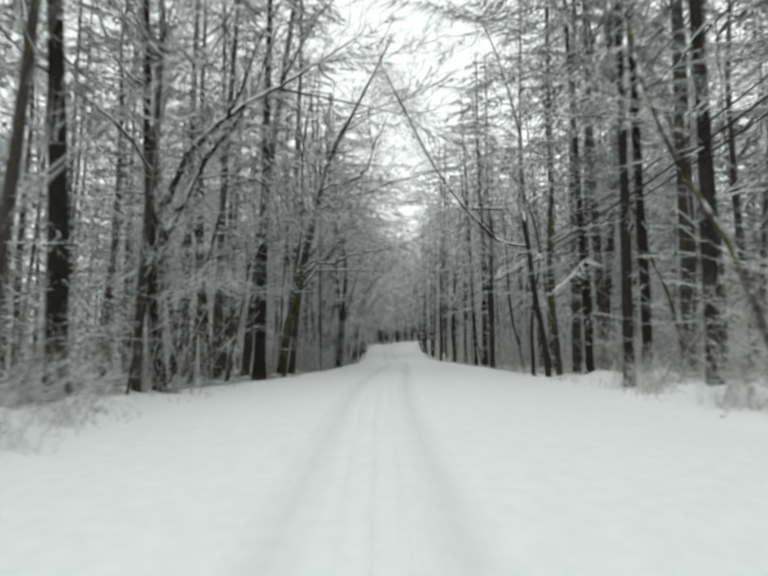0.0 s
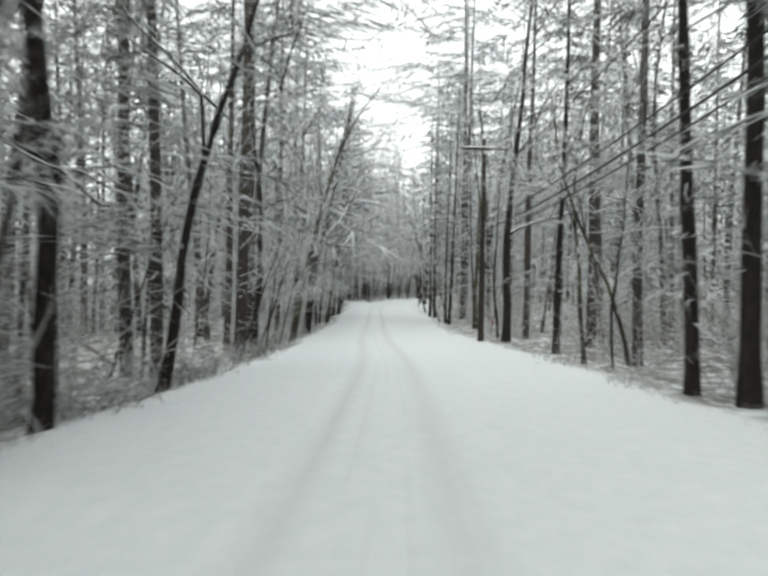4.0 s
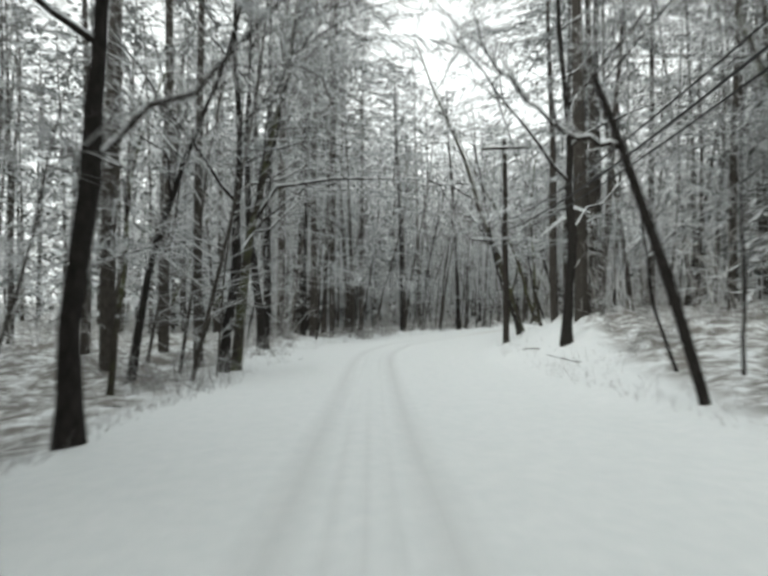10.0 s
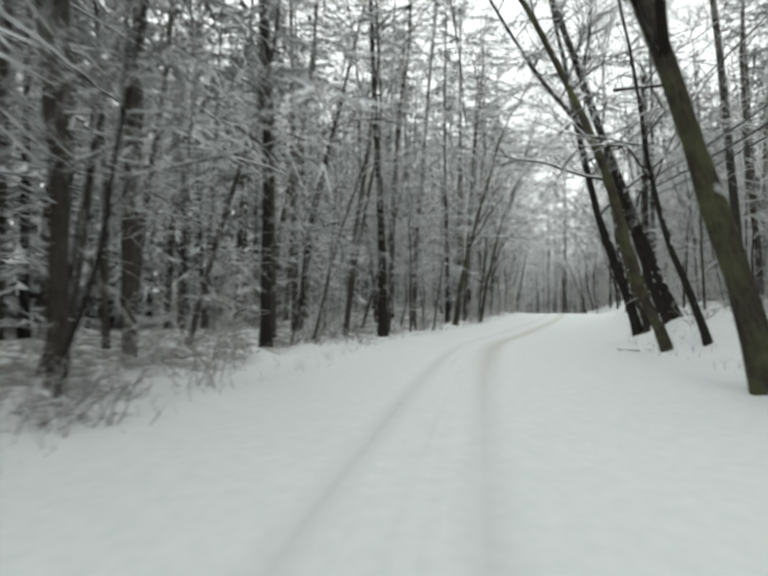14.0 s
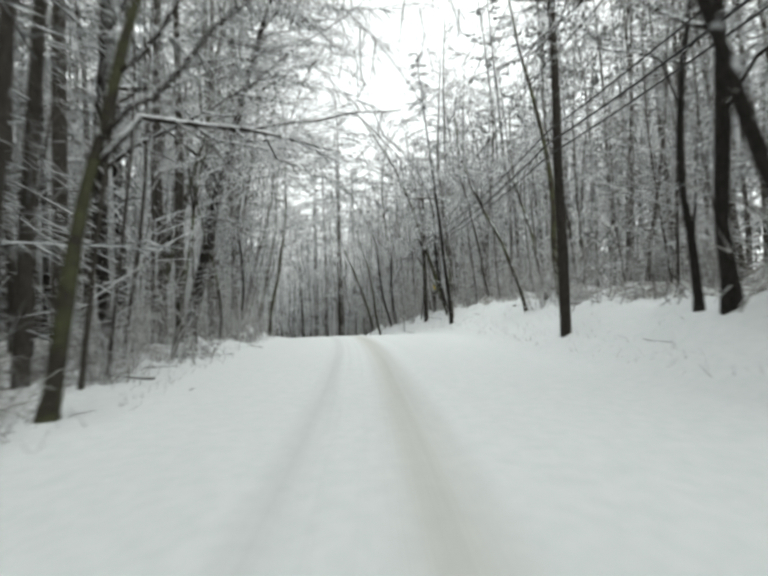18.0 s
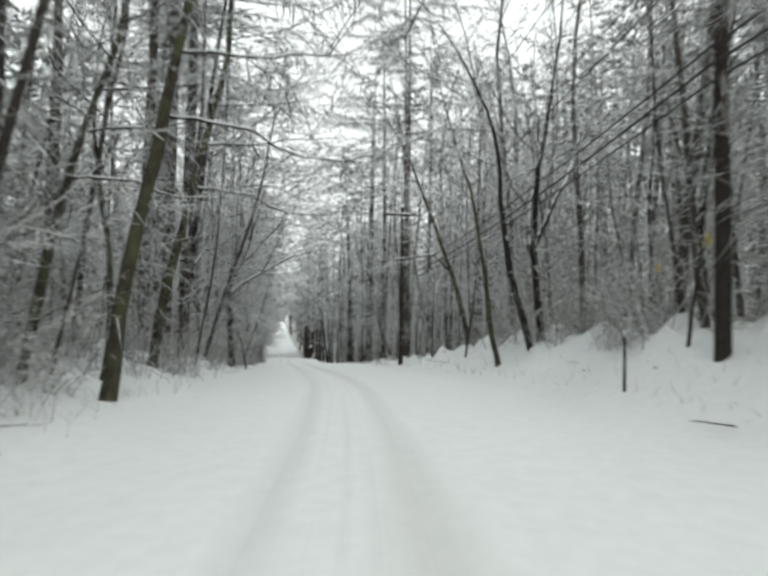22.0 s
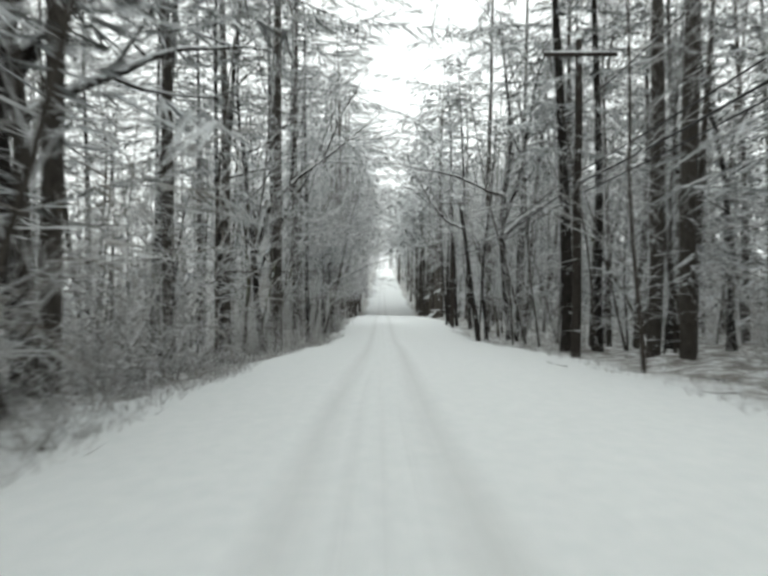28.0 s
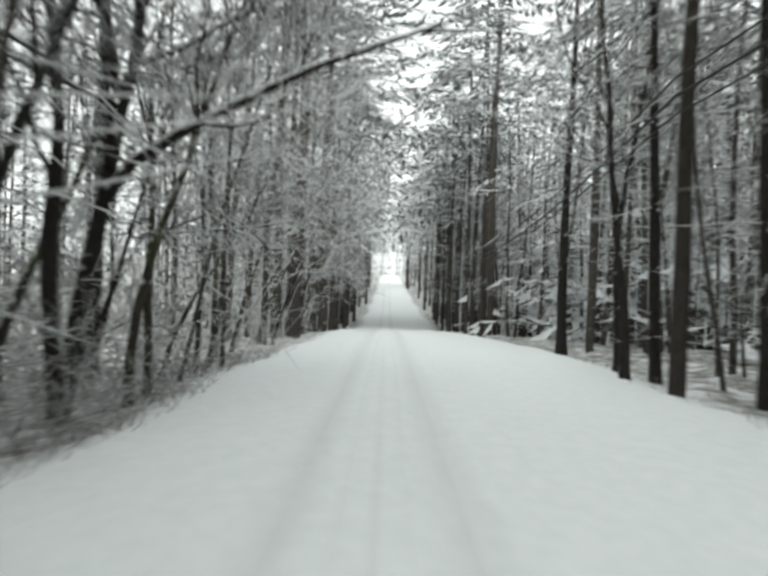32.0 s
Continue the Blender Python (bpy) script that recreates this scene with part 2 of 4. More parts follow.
HEAD = np.unwrap(np.arctan2(np.gradient(LINE[:, 0]), np.gradient(LINE[:, 1])))
HEAD_NEAR, HEAD_FAR = blurred(HEAD, 3), blurred(HEAD, 45)
HEAD_MEAN = float(HEAD.mean())


def edge_left(s):
    return -3.75 + 0.25 * np.sin(s * 0.21) + 0.15 * np.sin(s * 0.73 + 1) + np.interp(s, (0, 10, 26, 255, 275, 300, 312), (-0.8, -0.5, 0, 0, 0.25, 0.6, 0.9))


def edge_right(s):
    return 5.2 + 0.25 * np.sin(s * 0.17 + 2) + 0.15 * np.sin(s * 0.81) + np.interp(s, (0, 13, 32, 122, 143, 229, 255), (0.9, 0.6, 0, 0, 0.3, 0.5, 0))


def bank_left(s):
    return np.interp(s, (-20, 0, 19, 39, 80, 115, 129, 153, 174, 196, 222, 238, 255, 273, 315), (0.6, 0.5, -0.2, -0.35, -0.6, -0.3, 0.1, 0.2, -0.1, 0.1, 0.4, 0.6, 0.4, -0.3, -0.4))


def bank_right(s):
    return np.interp(s, (-20, 0, 15, 28, 59, 83, 101, 115, 131, 147, 170, 190, 209, 226, 242, 261, 315), (1.1, 1.0, 0.4, -0.1, -0.1, -0.1, 0.2, 0.5, 1.0, 1.2, 1.0, 1.2, 1.4, 1.4, 1.2, 0.4, -0.3))


def smoothstep(a, b, v):
    u = np.clip((np.asarray(v, float) - a) / (b - a), 0, 1)
    return u * u * (3 - 2 * u)


def place(s, l):
    """World x, y of a spot s along the road and l to its right."""
    s, l = np.asarray(s, float), np.asarray(l, float)
    near, far = np.interp(s, S_LINE, HEAD_NEAR), np.interp(s, S_LINE, HEAD_FAR)
    head = near + (far - near) * smoothstep(10, 45, np.abs(l))
    head = head + (HEAD_MEAN - head) * smoothstep(60, 190, np.abs(l))
    return np.interp(s, S_LINE, LINE[:, 0]) + l * np.cos(head), np.interp(s, S_LINE, LINE[:, 1]) - l * np.sin(head)


def ripple(x, y):
    """Slow unevenness of the forest floor, about -1 to 1."""
    return (np.sin(0.9 * x + 0.4 * y) * np.cos(0.7 * y - 0.3 * x + 1) + 0.6 * np.sin(2.1 * x - 1.3 * y + 2) * np.sin(1.7 * y + 0.6 * x) + 0.5 * np.sin(0.31 * x + 0.23 * y)) / 1.6


def wander(s):
    """How far the wheel tracks stray from the driven line."""
    return 0.12 * np.sin(s * 0.11) + 0.08 * np.sin(s * 0.31 + 1)


def height(s, l):
    """Ground level: the road with its wheel tracks, the snowy banks and the forest floor."""
    s, l = np.asarray(s, float), np.asarray(l, float)
    x, y = place(s, l)
    base = np.interp(s, S_LINE, LINE[:, 2])
    left, right = edge_left(s), edge_right(s)
    out = np.maximum(left - l, l - right)
    bank = np.where(l < 0, bank_left(s), bank_right(s))
    rise = bank * smoothstep(-0.9, 2.6, out) + bank * 0.8 * smoothstep(4, 25, out)
    rise = rise + np.where(l < 0, 2.5, 6.0) * smoothstep(16, 80, out)
    steep = np.interp(s, (112, 128, 150, 200, 225, 252, 264), (0, 0.6, 0.7, 0.5, 0.6, 0.8, 0))
    rise = rise + np.where(l > 0, steep, 0) * smoothstep(1.2, 5.5, out)
    rough = 0.18 * ripple(x, y) * smoothstep(0.0, 2.5, out) + 1.0 * ripple(x * 0.12, y * 0.12) * smoothstep(10, 40, out)
    # heaped brush and roots under the snow past the bend
    rough = rough + 0.2 * ripple(x * 1.5, y * 1.5) * smoothstep(0.3, 1.6, out) * (1 - smoothstep(6, 10, out)) * smoothstep(215, 235, s) * (1 - smoothstep(262, 275, s))
    # snow-covered stones, roots and clumps that break up the banks
    clumpy = np.interp(s, (-5, 0, 30, 45, 118, 128, 268, 285), (0.5, 0.8, 0.6, 0.35, 0.35, 1, 1, 0.35))
    clumps = np.maximum(0, np.sin(3.1 * x + 1.3 * y) * np.cos(2.6 * y - 1.1 * x) + 0.7 * np.sin(1.3 * x - 2.2 * y + 1)) + 0.5 * np.maximum(0, np.sin(5.3 * x - 2.1 * y) * np.sin(4.7 * y + 1.9 * x))
    rough = rough + (0.2 + 0.16 * smoothstep(200, 225, s) * (1 - smoothstep(270, 290, s))) * clumpy * clumps * smoothstep(0.5, 2.2, out) * (1 - smoothstep(12, 18, out))
    lip = 0.07 * np.exp(-((out - 0.1) / 0.35) ** 2) * (0.6 + 0.4 * np.sin(s * 1.9) * np.sin(s * 0.7))
    crown = -0.004 * np.minimum(np.abs(l - 0.8), 4.4) ** 2
    off = l - wander(s)
    ruts = sum(-d * np.exp(-((off - c) / w) ** 2) for c, w, d in ((-0.72, 0.17, 0.03), (0.58, 0.18, 0.035), (-0.32, 0.1, 0.007), (0.2, 0.1, 0.007), (1.35, 0.2, 0.014), (2.4, 0.25, 0.018)))
    return base + rise + rough + lip + crown + ruts

rng = random.Random(7)


class Shape:
    """Tubes gathered into one mesh."""

    def __init__(self):
        self.verts, self.faces = [], []

    def tube(self, pts, radii, sides=3, tip=True):
        first = len(self.verts)
        turn = rng.uniform(0, 6.3)
        for n, (p, r) in enumerate(zip(pts, radii)):
            way = (pts[min(n + 1, len(pts) - 1)] - pts[max(n - 1, 0)]).normalized()
            side = way.cross(Vector((0, 0, 1)) if abs(way.z) < 0.9 else Vector((1, 0, 0))).normalized()
            up = side.cross(way)
            for k in range(sides):
                a = turn + 2 * math.pi * k / sides
                self.verts.append(p + r * (math.cos(a) * side + math.sin(a) * up))
            if n:
                a, b = first + (n - 1) * sides, first + n * sides
                self.faces += [(a + k, a + (k + 1) % sides, b + (k + 1) % sides, b + k) for k in range(sides)]
        if tip:
            last = first + (len(pts) - 1) * sides
            self.faces.append(tuple(last + k for k in range(sides)))
        return self

    def spike(self, foot, tip, radius):
        """A twig that runs out to a point."""
        first = len(self.verts)
        way = tip - foot
        side = way.cross(Vector((0, 0, 1)) if abs(way.z) < 0.9 * way.length else Vector((1, 0, 0))).normalized()
        up = side.cross(way).normalized()
        self.verts += [foot + radius * up, foot + radius * (0.87 * side - 0.5 * up), foot - radius * (0.87 * side + 0.5 * up), tip]
        self.faces += [(first, first + 1, first + 3), (first + 1, first + 2, first + 3), (first + 2, first, first + 3)]

    def blade(self, foot, tip, width):
        """The thinnest of twigs: a single sliver."""
        first = len(self.verts)
        side = (tip - foot).cross(any_way()).normalized() * (width / 2)
        self.verts += [foot + side, foot - side, tip]
        self.faces.append((first, first + 1, first + 2))

    def frond(self, foot, tip, width):
        """A drooping spray of needles, folded along its midrib."""
        first = len(self.verts)
        side = (tip - foot).cross(Vector((0, 0, 1))).normalized() * (width / 2) + Vector((0, 0, -width * 0.3))
        other = Vector((-side.x, -side.y, side.z))
        middle = foot.lerp(tip, rng.uniform(0.35, 0.6))
        self.verts += [foot, middle + side, tip, middle + other]
        self.faces += [(first, first + 1, first + 2), (first, first + 2, first + 3)]

    def mesh(self, name, material, smooth=False):
        data = bpy.data.meshes.new(name)
        data.from_pydata(self.verts, [], self.faces)
        data.materials.append(material)
        if smooth:
            data.polygons.foreach_set("use_smooth", [True] * len(data.polygons))
        data.update()
        return data


def part(name, data, parent, label=""):
    ob = new(name, data)
    ob.parent = parent
    return tagged(ob, label) if label else ob


def thing(name, label, category, group="", kind=""):
    return tagged(new(name), label, category, group, kind)


def bend(start, way, length, steps, wobble, lift=0.0):
    """A crooked line from start; lift bends it up (or down, below nought)."""
    pts, way = [start.copy()], way.normalized()
    for _ in range(steps):
        way = (way + Vector((rng.gauss(0, wobble), rng.gauss(0, wobble), rng.gauss(0, wobble) + lift))).normalized()
        pts.append(pts[-1] + way * (length / steps))
    return pts


def clear(pts, low):
    """Lifts what would hang lower than low."""
    return [Vector((p.x, p.y, max(p.z, low + 0.1 * n))) if n else p for n, p in enumerate(pts)]


def at(pts, u):
    f = u * (len(pts) - 1)
    n = min(int(f), len(pts) - 2)
    return pts[n].lerp(pts[n + 1], f - n), (pts[n + 1] - pts[n]).normalized()


def taper(r0, r1, count):
    return [r0 + (r1 - r0) * n / (count - 1) for n in range(count)]


def snow_ridge(shape, pts, radii, sides=4):
    """A ridge of snow lying along the top of a limb."""
    shape.tube([p + Vector((0, 0, r * 0.7)) for p, r in zip(pts, radii)], [max(r * 0.62, 0.011) for r in radii], sides)


def any_way(flat=1.0):
    return Vector((rng.gauss(0, 1), rng.gauss(0, 1), rng.gauss(0, flat)))


def sprays(twigs, pts, count, length, from_u=0.2, radius=0.015, droop=-0.1, sub=2, low=-9.0):
    """Fine tapering twigs off a limb, kinked and drooping at the ends, each with side twigs."""
    for n in range(count):
        p, way = at(pts, from_u + (1 - from_u) * (n + rng.random()) / count)
        side = way.cross(any_way()).normalized()
        reach = length * rng.uniform(0.6, 1.4)
        knee = p + (way * rng.uniform(0.4, 1.0) + side * rng.uniform(0.5, 1.0) + Vector((0, 0, 0.1))) * reach * 0.5
        tip = knee + (way * rng.uniform(0.5, 1.0) + side * rng.uniform(0.1, 0.8) + Vector((0, 0, 2 * droop))) * reach * 0.55
        knee.z, tip.z = max(knee.z, low), max(tip.z, low)
        twigs.spike(p, knee.lerp(tip, 0.15), radius)
        twigs.spike(knee, tip, radius * 0.6)
        for _ in range(sub):
            q = p.lerp(knee, rng.uniform(0.3, 1.0))
            side = (tip - p).cross(any_way()).normalized()
            end = q + (tip - p) * rng.uniform(0.3, 0.6) + (side + Vector((0, 0, droop))) * length * rng.uniform(0.2, 0.55)
            end.z = max(end.z, low)
            twigs.spike(q, end, radius * 0.7)


def knotty(radii, rough=0.06):
    """Trunk radii made uneven."""
    return [r * (1 + rng.gauss(0, rough)) for r in radii]


def bough(shape, path, count, length, width, feathery):
    """Needle sprays along both sides of a drooping bough: three slivers each, or one frond where it stands far off."""
    for k in range(count):
        p, way = at(path, 0.12 + 0.88 * (k + rng.random()) / count)
        side = way.cross(Vector((0, 0, 1))).normalized() * (1 if k % 2 else -1)
        go = way * rng.uniform(0.4, 0.9) + side * rng.uniform(0.4, 1.0) + Vector((0, 0, rng.uniform(-0.6, 0.05)))
        go *= length * rng.uniform(0.6, 1.35)
        if not feathery:
            shape.frond(p, p + go, width * rng.uniform(0.7, 1.3))
            continue
        for spread in (-0.4, 0.0, 0.4):
            shape.blade(p, p + (go + way * spread * length + any_way().normalized() * 0.12 * length) * (1 - 0.5 * abs(spread)), width)


def bare_tree(name, label, tall, girth, limbs, crook, low, reach, material, toward_x=0.5, twig_count=10, fork=False, sway=0.0):
    """A leafless tree: trunk, limbs with snow lying on them, and a haze of twigs. toward_x: share of limbs that reach to +x; sway bends the top over to +x."""
    root = thing(name, label, "tree")
    trunk = Shape()
    line, way = [Vector((0, 0, -0.4))], Vector((0, 0, 1))
    for n in range(18):
        way = (way + Vector((rng.gauss(0, crook) * 0.9 + sway * n / 27, rng.gauss(0, crook) * 0.9, 0.035))).normalized()
        line.append(line[-1] + way * (tall + 0.4) / 18)
    radii = knotty([girth * (1.0 - 0.88 * (n / 18) ** 0.9) * (1.5 if n == 0 else 1) for n in range(19)])
    trunk.tube(line, radii, 9)
    part("trunk", trunk.mesh("trunk", material, True), root)
    twigs, ridge = Shape(), Shape()
    floor = (5.6 if sway else 4.7) if tall > 8 else 2.6
    for n in range(limbs):
        u = low + (0.97 - low) * (n + rng.random() * 0.6) / limbs
        if tall > 8:
            u = max(u, (floor - 0.8) / tall + 0.01 * n)
        p, way = at(line, u)
        r = girth * (1 - 0.88 * u) * rng.uniform(0.32, 0.55)
        a = rng.gauss(0, 0.6) if rng.random() < toward_x else rng.uniform(0, 2 * math.pi)
        go = Vector((math.cos(a), math.sin(a), rng.uniform(0.3, 1.0)))
        long = reach * (1.2 - 0.6 * u) * rng.uniform(0.7, 1.25)
        if fork and n < 2:
            r, go, long = girth * 0.62, Vector((math.cos(a) * 0.55, math.sin(a) * 0.55, 1.0)), tall * (1 - u) * 0.85
        limb = Shape()
        path = clear(bend(p, go, long, 8, 0.15, rng.choice((-0.07, -0.03, 0.03))), floor)
        rs = taper(r, max(0.012, r * 0.18), 9)
        limb.tube(path, rs, 5)
        snow_ridge(ridge, path, rs)
        for _ in range(5):
            q, w = at(path, rng.uniform(0.2, 0.9))
            side = w.cross(any_way(0.6)).normalized()
            fine = clear(bend(q, w * 0.8 + side, long * rng.uniform(0.3, 0.6), 4, 0.2, -0.05), floor)
            fr = taper(max(0.014, r * 0.4), 0.009, 5)
            limb.tube(fine, fr, 3)
            if rng.random() < 0.5:
                snow_ridge(ridge, fine, fr)
            sprays(twigs, fine, twig_count // 2 + 1, long * 0.26, low=floor)
        part("limb", limb.mesh("limb", LIMB, True), root)
        sprays(twigs, path, twig_count, long * 0.26, low=floor)
    tagged(part("crown", twigs.mesh("crown", TWIG), root, "fine bare twigs under clinging snow"), kind="stuff")
    tagged(part("snow", ridge.mesh("snow", SNOW, True), root, "fresh snow lying along the limbs"), kind="stuff")
    return root


def conifer(name, label, tall, girth, bare, reach, boughs):
    """A tall straight conifer: dead stubs low down, drooping snowy boughs above."""
    root = thing(name, label, "tree")
    trunk = Shape()
    line = bend(Vector((0, 0, -0.4)), Vector((0, 0, 1)), tall + 0.4, 16, 0.014, 0.05)
    trunk.tube(line, knotty([girth * (1.0 - 0.85 * n / 16) * (1.4 if n == 0 else 1) for n in range(17)]), 9)
    part("trunk", trunk.mesh("trunk", BARK, True), root)
    needles, stubs = Shape(), Shape()
    for n in range(30):
        p, _ = at(line, rng.uniform(0.07, bare + 0.05))
        a = rng.uniform(0, 6.3)
        path = bend(p, Vector((math.cos(a), math.sin(a), rng.uniform(-0.3, 0.3))), rng.uniform(0.5, 2.4), 3, 0.14, -0.03)
        stubs.tube(path, taper(0.022, 0.009, 4), 3)
        sprays(stubs, path, 4, 0.4, 0.2, 0.008, -0.05, 1)
    for n in range(boughs):
        u = bare + (0.98 - bare) * ((n + rng.random()) / boughs) ** 0.9
        p, _ = at(line, min(0.99, u))
        a = n * 2.4 + rng.gauss(0, 0.4)
        long = reach * (1.14 - u) / (1.14 - bare) * rng.uniform(0.6, 1.2)
        path = bend(p, Vector((math.cos(a), math.sin(a), rng.uniform(-0.05, 0.4))), long, 4, 0.07, -0.09)
        needles.tube(path, taper(0.035, 0.012, 5), 3)
        bough(needles, path, 18, 0.3 + long * 0.1, 0.05, True)
        sprays(needles, path, 4, long * 0.16, 0.2, 0.014, -0.2, 1)
    tagged(part("dead_wood", stubs.mesh("dead_wood", TWIG), root, "dead lower branches dusted with snow"), kind="stuff")
    tagged(part("crown", needles.mesh("crown", NEEDLE), root, "drooping needle boughs laden with snow"), kind="stuff")
    return root


def plain_tree(name, label, tall, girth, low, reach, boughs, fronds, evergreen, width=0.2, stubs=8, sway=0.0, feathery=False):
    """A tree of the inner woods: trunk and crown."""
    root = thing(name, label, "tree")
    trunk, crown = Shape(), Shape()
    line = bend(Vector((0, 0, -0.4)), Vector((sway, 0, 1)), tall + 0.4, 8, 0.02 if evergreen else 0.06, 0.05)
    trunk.tube(line, knotty([girth * (1.0 - 0.87 * n / 8) for n in range(9)]), 6)
    for n in range(boughs):
        u = low + (0.98 - low) * (n + rng.random()) / boughs
        p, _ = at(line, u)
        a = rng.uniform(0, 6.3)
        long = reach * (1.15 - u) * rng.uniform(0.6, 1.3)
        path = bend(p, Vector((math.cos(a), math.sin(a), rng.uniform(0, 0.4) if evergreen else rng.uniform(0.2, 1.1))), long, 3, 0.12, -0.1 if evergreen else -0.02)
        crown.spike(path[0], path[3], 0.03)
        if evergreen:
            bough(crown, path, fronds, 0.35 + long * 0.1, width, feathery)
            continue
        for k in range(fronds):
            p, way = at(path, 0.1 + 0.9 * (k + rng.random()) / fronds)
            side = way.cross(any_way()).normalized()
            knee = p + (way * 0.7 + side * rng.uniform(0.4, 0.9)) * long * 0.2
            tip = knee + (way * 0.7 + side * rng.uniform(0.0, 0.6) + Vector((0, 0, -0.25))) * long * 0.2
            crown.blade(p, knee, width * 0.5)
            crown.blade(knee, tip, width * 0.4)
            for _ in range(3):
                q = p.lerp(knee, rng.uniform(0.2, 1))
                crown.blade(q, q + (tip - p) * rng.uniform(0.2, 0.6) + any_way(0.6).normalized() * long * 0.11, width * 0.35)
    for n in range(stubs):
        p, _ = at(line, rng.uniform(0.05, low + 0.1))
        a = rng.uniform(0, 6.3)
        path = bend(p, Vector((math.cos(a), math.sin(a), rng.uniform(-0.2, 0.5))), rng.uniform(0.6, 2.4), 2, 0.12, 0)
        crown.spike(path[0], path[2], 0.02)
        for k in range(6):
            q, way = at(path, rng.uniform(0.2, 1))
            crown.blade(q, q + (way + any_way().normalized()) * rng.uniform(0.2, 0.5), 0.022)
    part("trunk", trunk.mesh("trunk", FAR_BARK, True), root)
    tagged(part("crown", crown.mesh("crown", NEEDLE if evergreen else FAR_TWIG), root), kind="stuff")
    return root


def shrub(name, label, tall, stems, spread, width=0.016, twig_count=10):
    """Brush: one tangled mesh of stems and twigs."""
    wood = Shape()
    for _ in range(stems):
        a, lean = rng.uniform(0, 6.3), rng.uniform(0.05, spread)
        start = Vector((rng.gauss(0, 0.35), rng.gauss(0, 0.35), -0.15))
        path = bend(start, Vector((math.cos(a) * lean, math.sin(a) * lean, 1)), tall * rng.uniform(0.5, 1.15), 4, 0.18, -0.1)
        wood.tube(path, taper(0.015, 0.005, 5), 3, False)
        for n in range(twig_count):
            p, way = at(path, 0.1 + 0.9 * (n + rng.random()) / twig_count)
            side = way.cross(any_way()).normalized()
            knee = p + (way * rng.uniform(0.3, 1) + side) * tall * rng.uniform(0.06, 0.16)
            tip = knee + (way * 0.5 + side + Vector((0, 0, -0.4))) * tall * rng.uniform(0.04, 0.12)
            wood.blade(p, knee, width)
            wood.blade(knee, tip, width * 0.8)
            for _ in range(2):
                q = p.lerp(knee, rng.uniform(0.2, 1))
                wood.blade(q, q + (side + any_way().normalized()) * tall * rng.uniform(0.04, 0.1), width * 0.8)
    return tagged(new(name, wood.mesh(name, BRUSH)), label, "shrub", "brush along the road")


def stand(proto, s, l, size=1.0, turn=None, lean=0.0, toward=0.0, sink=0.0):
    """A copy of a tree at s, l: turned by turn degrees, leaning lean degrees towards the bearing toward (0: along the road, 90: to the right)."""
    x, y = place(s, l)
    head = np.interp(s, S_LINE, HEAD_NEAR) + radians(toward)
    axis = Vector((math.cos(head), -math.sin(head), 0))
    spin = Matrix.Rotation(radians(rng.uniform(0, 360) if turn is None else turn), 4, "Z")
    m = Matrix.Translation((float(x), float(y), float(height(s, l)) - 0.05 - sink)) @ Matrix.Rotation(radians(-lean), 4, axis) @ spin @ Matrix.Scale(size, 4)
    return copy_thing(proto, m)

# ground: one sheet from the road to the horizon
def build_ground():
    ss = np.concatenate([np.arange(-58, -8, 4), np.arange(-8, 325, 0.5), np.arange(325, 480, 2.5), np.arange(480, 840, 10)])
    ll = np.concatenate([[-900, -500, -300, -200, -140], np.arange(-100, -30, 7), np.arange(-30, -10, 1.5), np.arange(-10, -5, 0.4), np.arange(-5, -1.6, 0.2), np.arange(-1.6, 1.8, 0.1),
                         np.arange(1.8, 7, 0.2), np.arange(7, 12, 0.4), np.arange(12, 32, 1.5), np.arange(32, 100, 7), [110, 140, 200, 300, 500, 900]])
    ss = ss[ss < S_LINE[-1] - 2]
    S, L = np.meshgrid(ss, ll, indexing="ij")
    X, Y = place(S, L)
    Z = height(S, L)
    verts = np.stack([X, Y, Z], -1).reshape(-1, 3)
    rows, cols = S.shape
    n = np.arange(rows * cols).reshape(rows, cols)
    faces = np.stack([n[:-1, :-1], n[:-1, 1:], n[1:, 1:], n[1:, :-1]], -1).reshape(-1, 4)
    data = bpy.data.meshes.new("ground")
    data.from_pydata(verts.tolist(), [], faces.tolist())
    uv = data.uv_layers.new(name="road")
    flat = faces.reshape(-1)
    uv.data.foreach_set("uv", np.stack([S.reshape(-1)[flat] / 10, L.reshape(-1)[flat] / 10], -1).astype(np.float32).ravel())
    # how much leaf litter shows through the snow, from the road's edges outwards
    out = np.maximum(edge_left(S) - L, L - edge_right(S))
    start = np.where(L < 0, np.interp(S, (0, 15, 30, 115, 130, 220, 232, 255, 270, 288), (2.2, 1.5, 0.1, 0.2, 1.6, 1.6, 4.5, 3.5, 2.5, 0.0)), np.interp(S, (0, 25, 40, 115, 130, 255, 275), (2.5, 2.0, 0.2, 0.3, 2.6, 2.6, 0.3)))
    litter = data.attributes.new("litter", "FLOAT", "POINT")
    litter.data.foreach_set("value", smoothstep(0, 1.1, out - start).astype(np.float32).ravel())
    data.polygons.foreach_set("use_smooth", [True] * len(data.polygons))
    data.materials.append(GROUND)
    data.update()
    tagged(new("ground", data), "snow-covered forest road with wheel tracks and white banks", "ground", "", "structure")


build_ground()

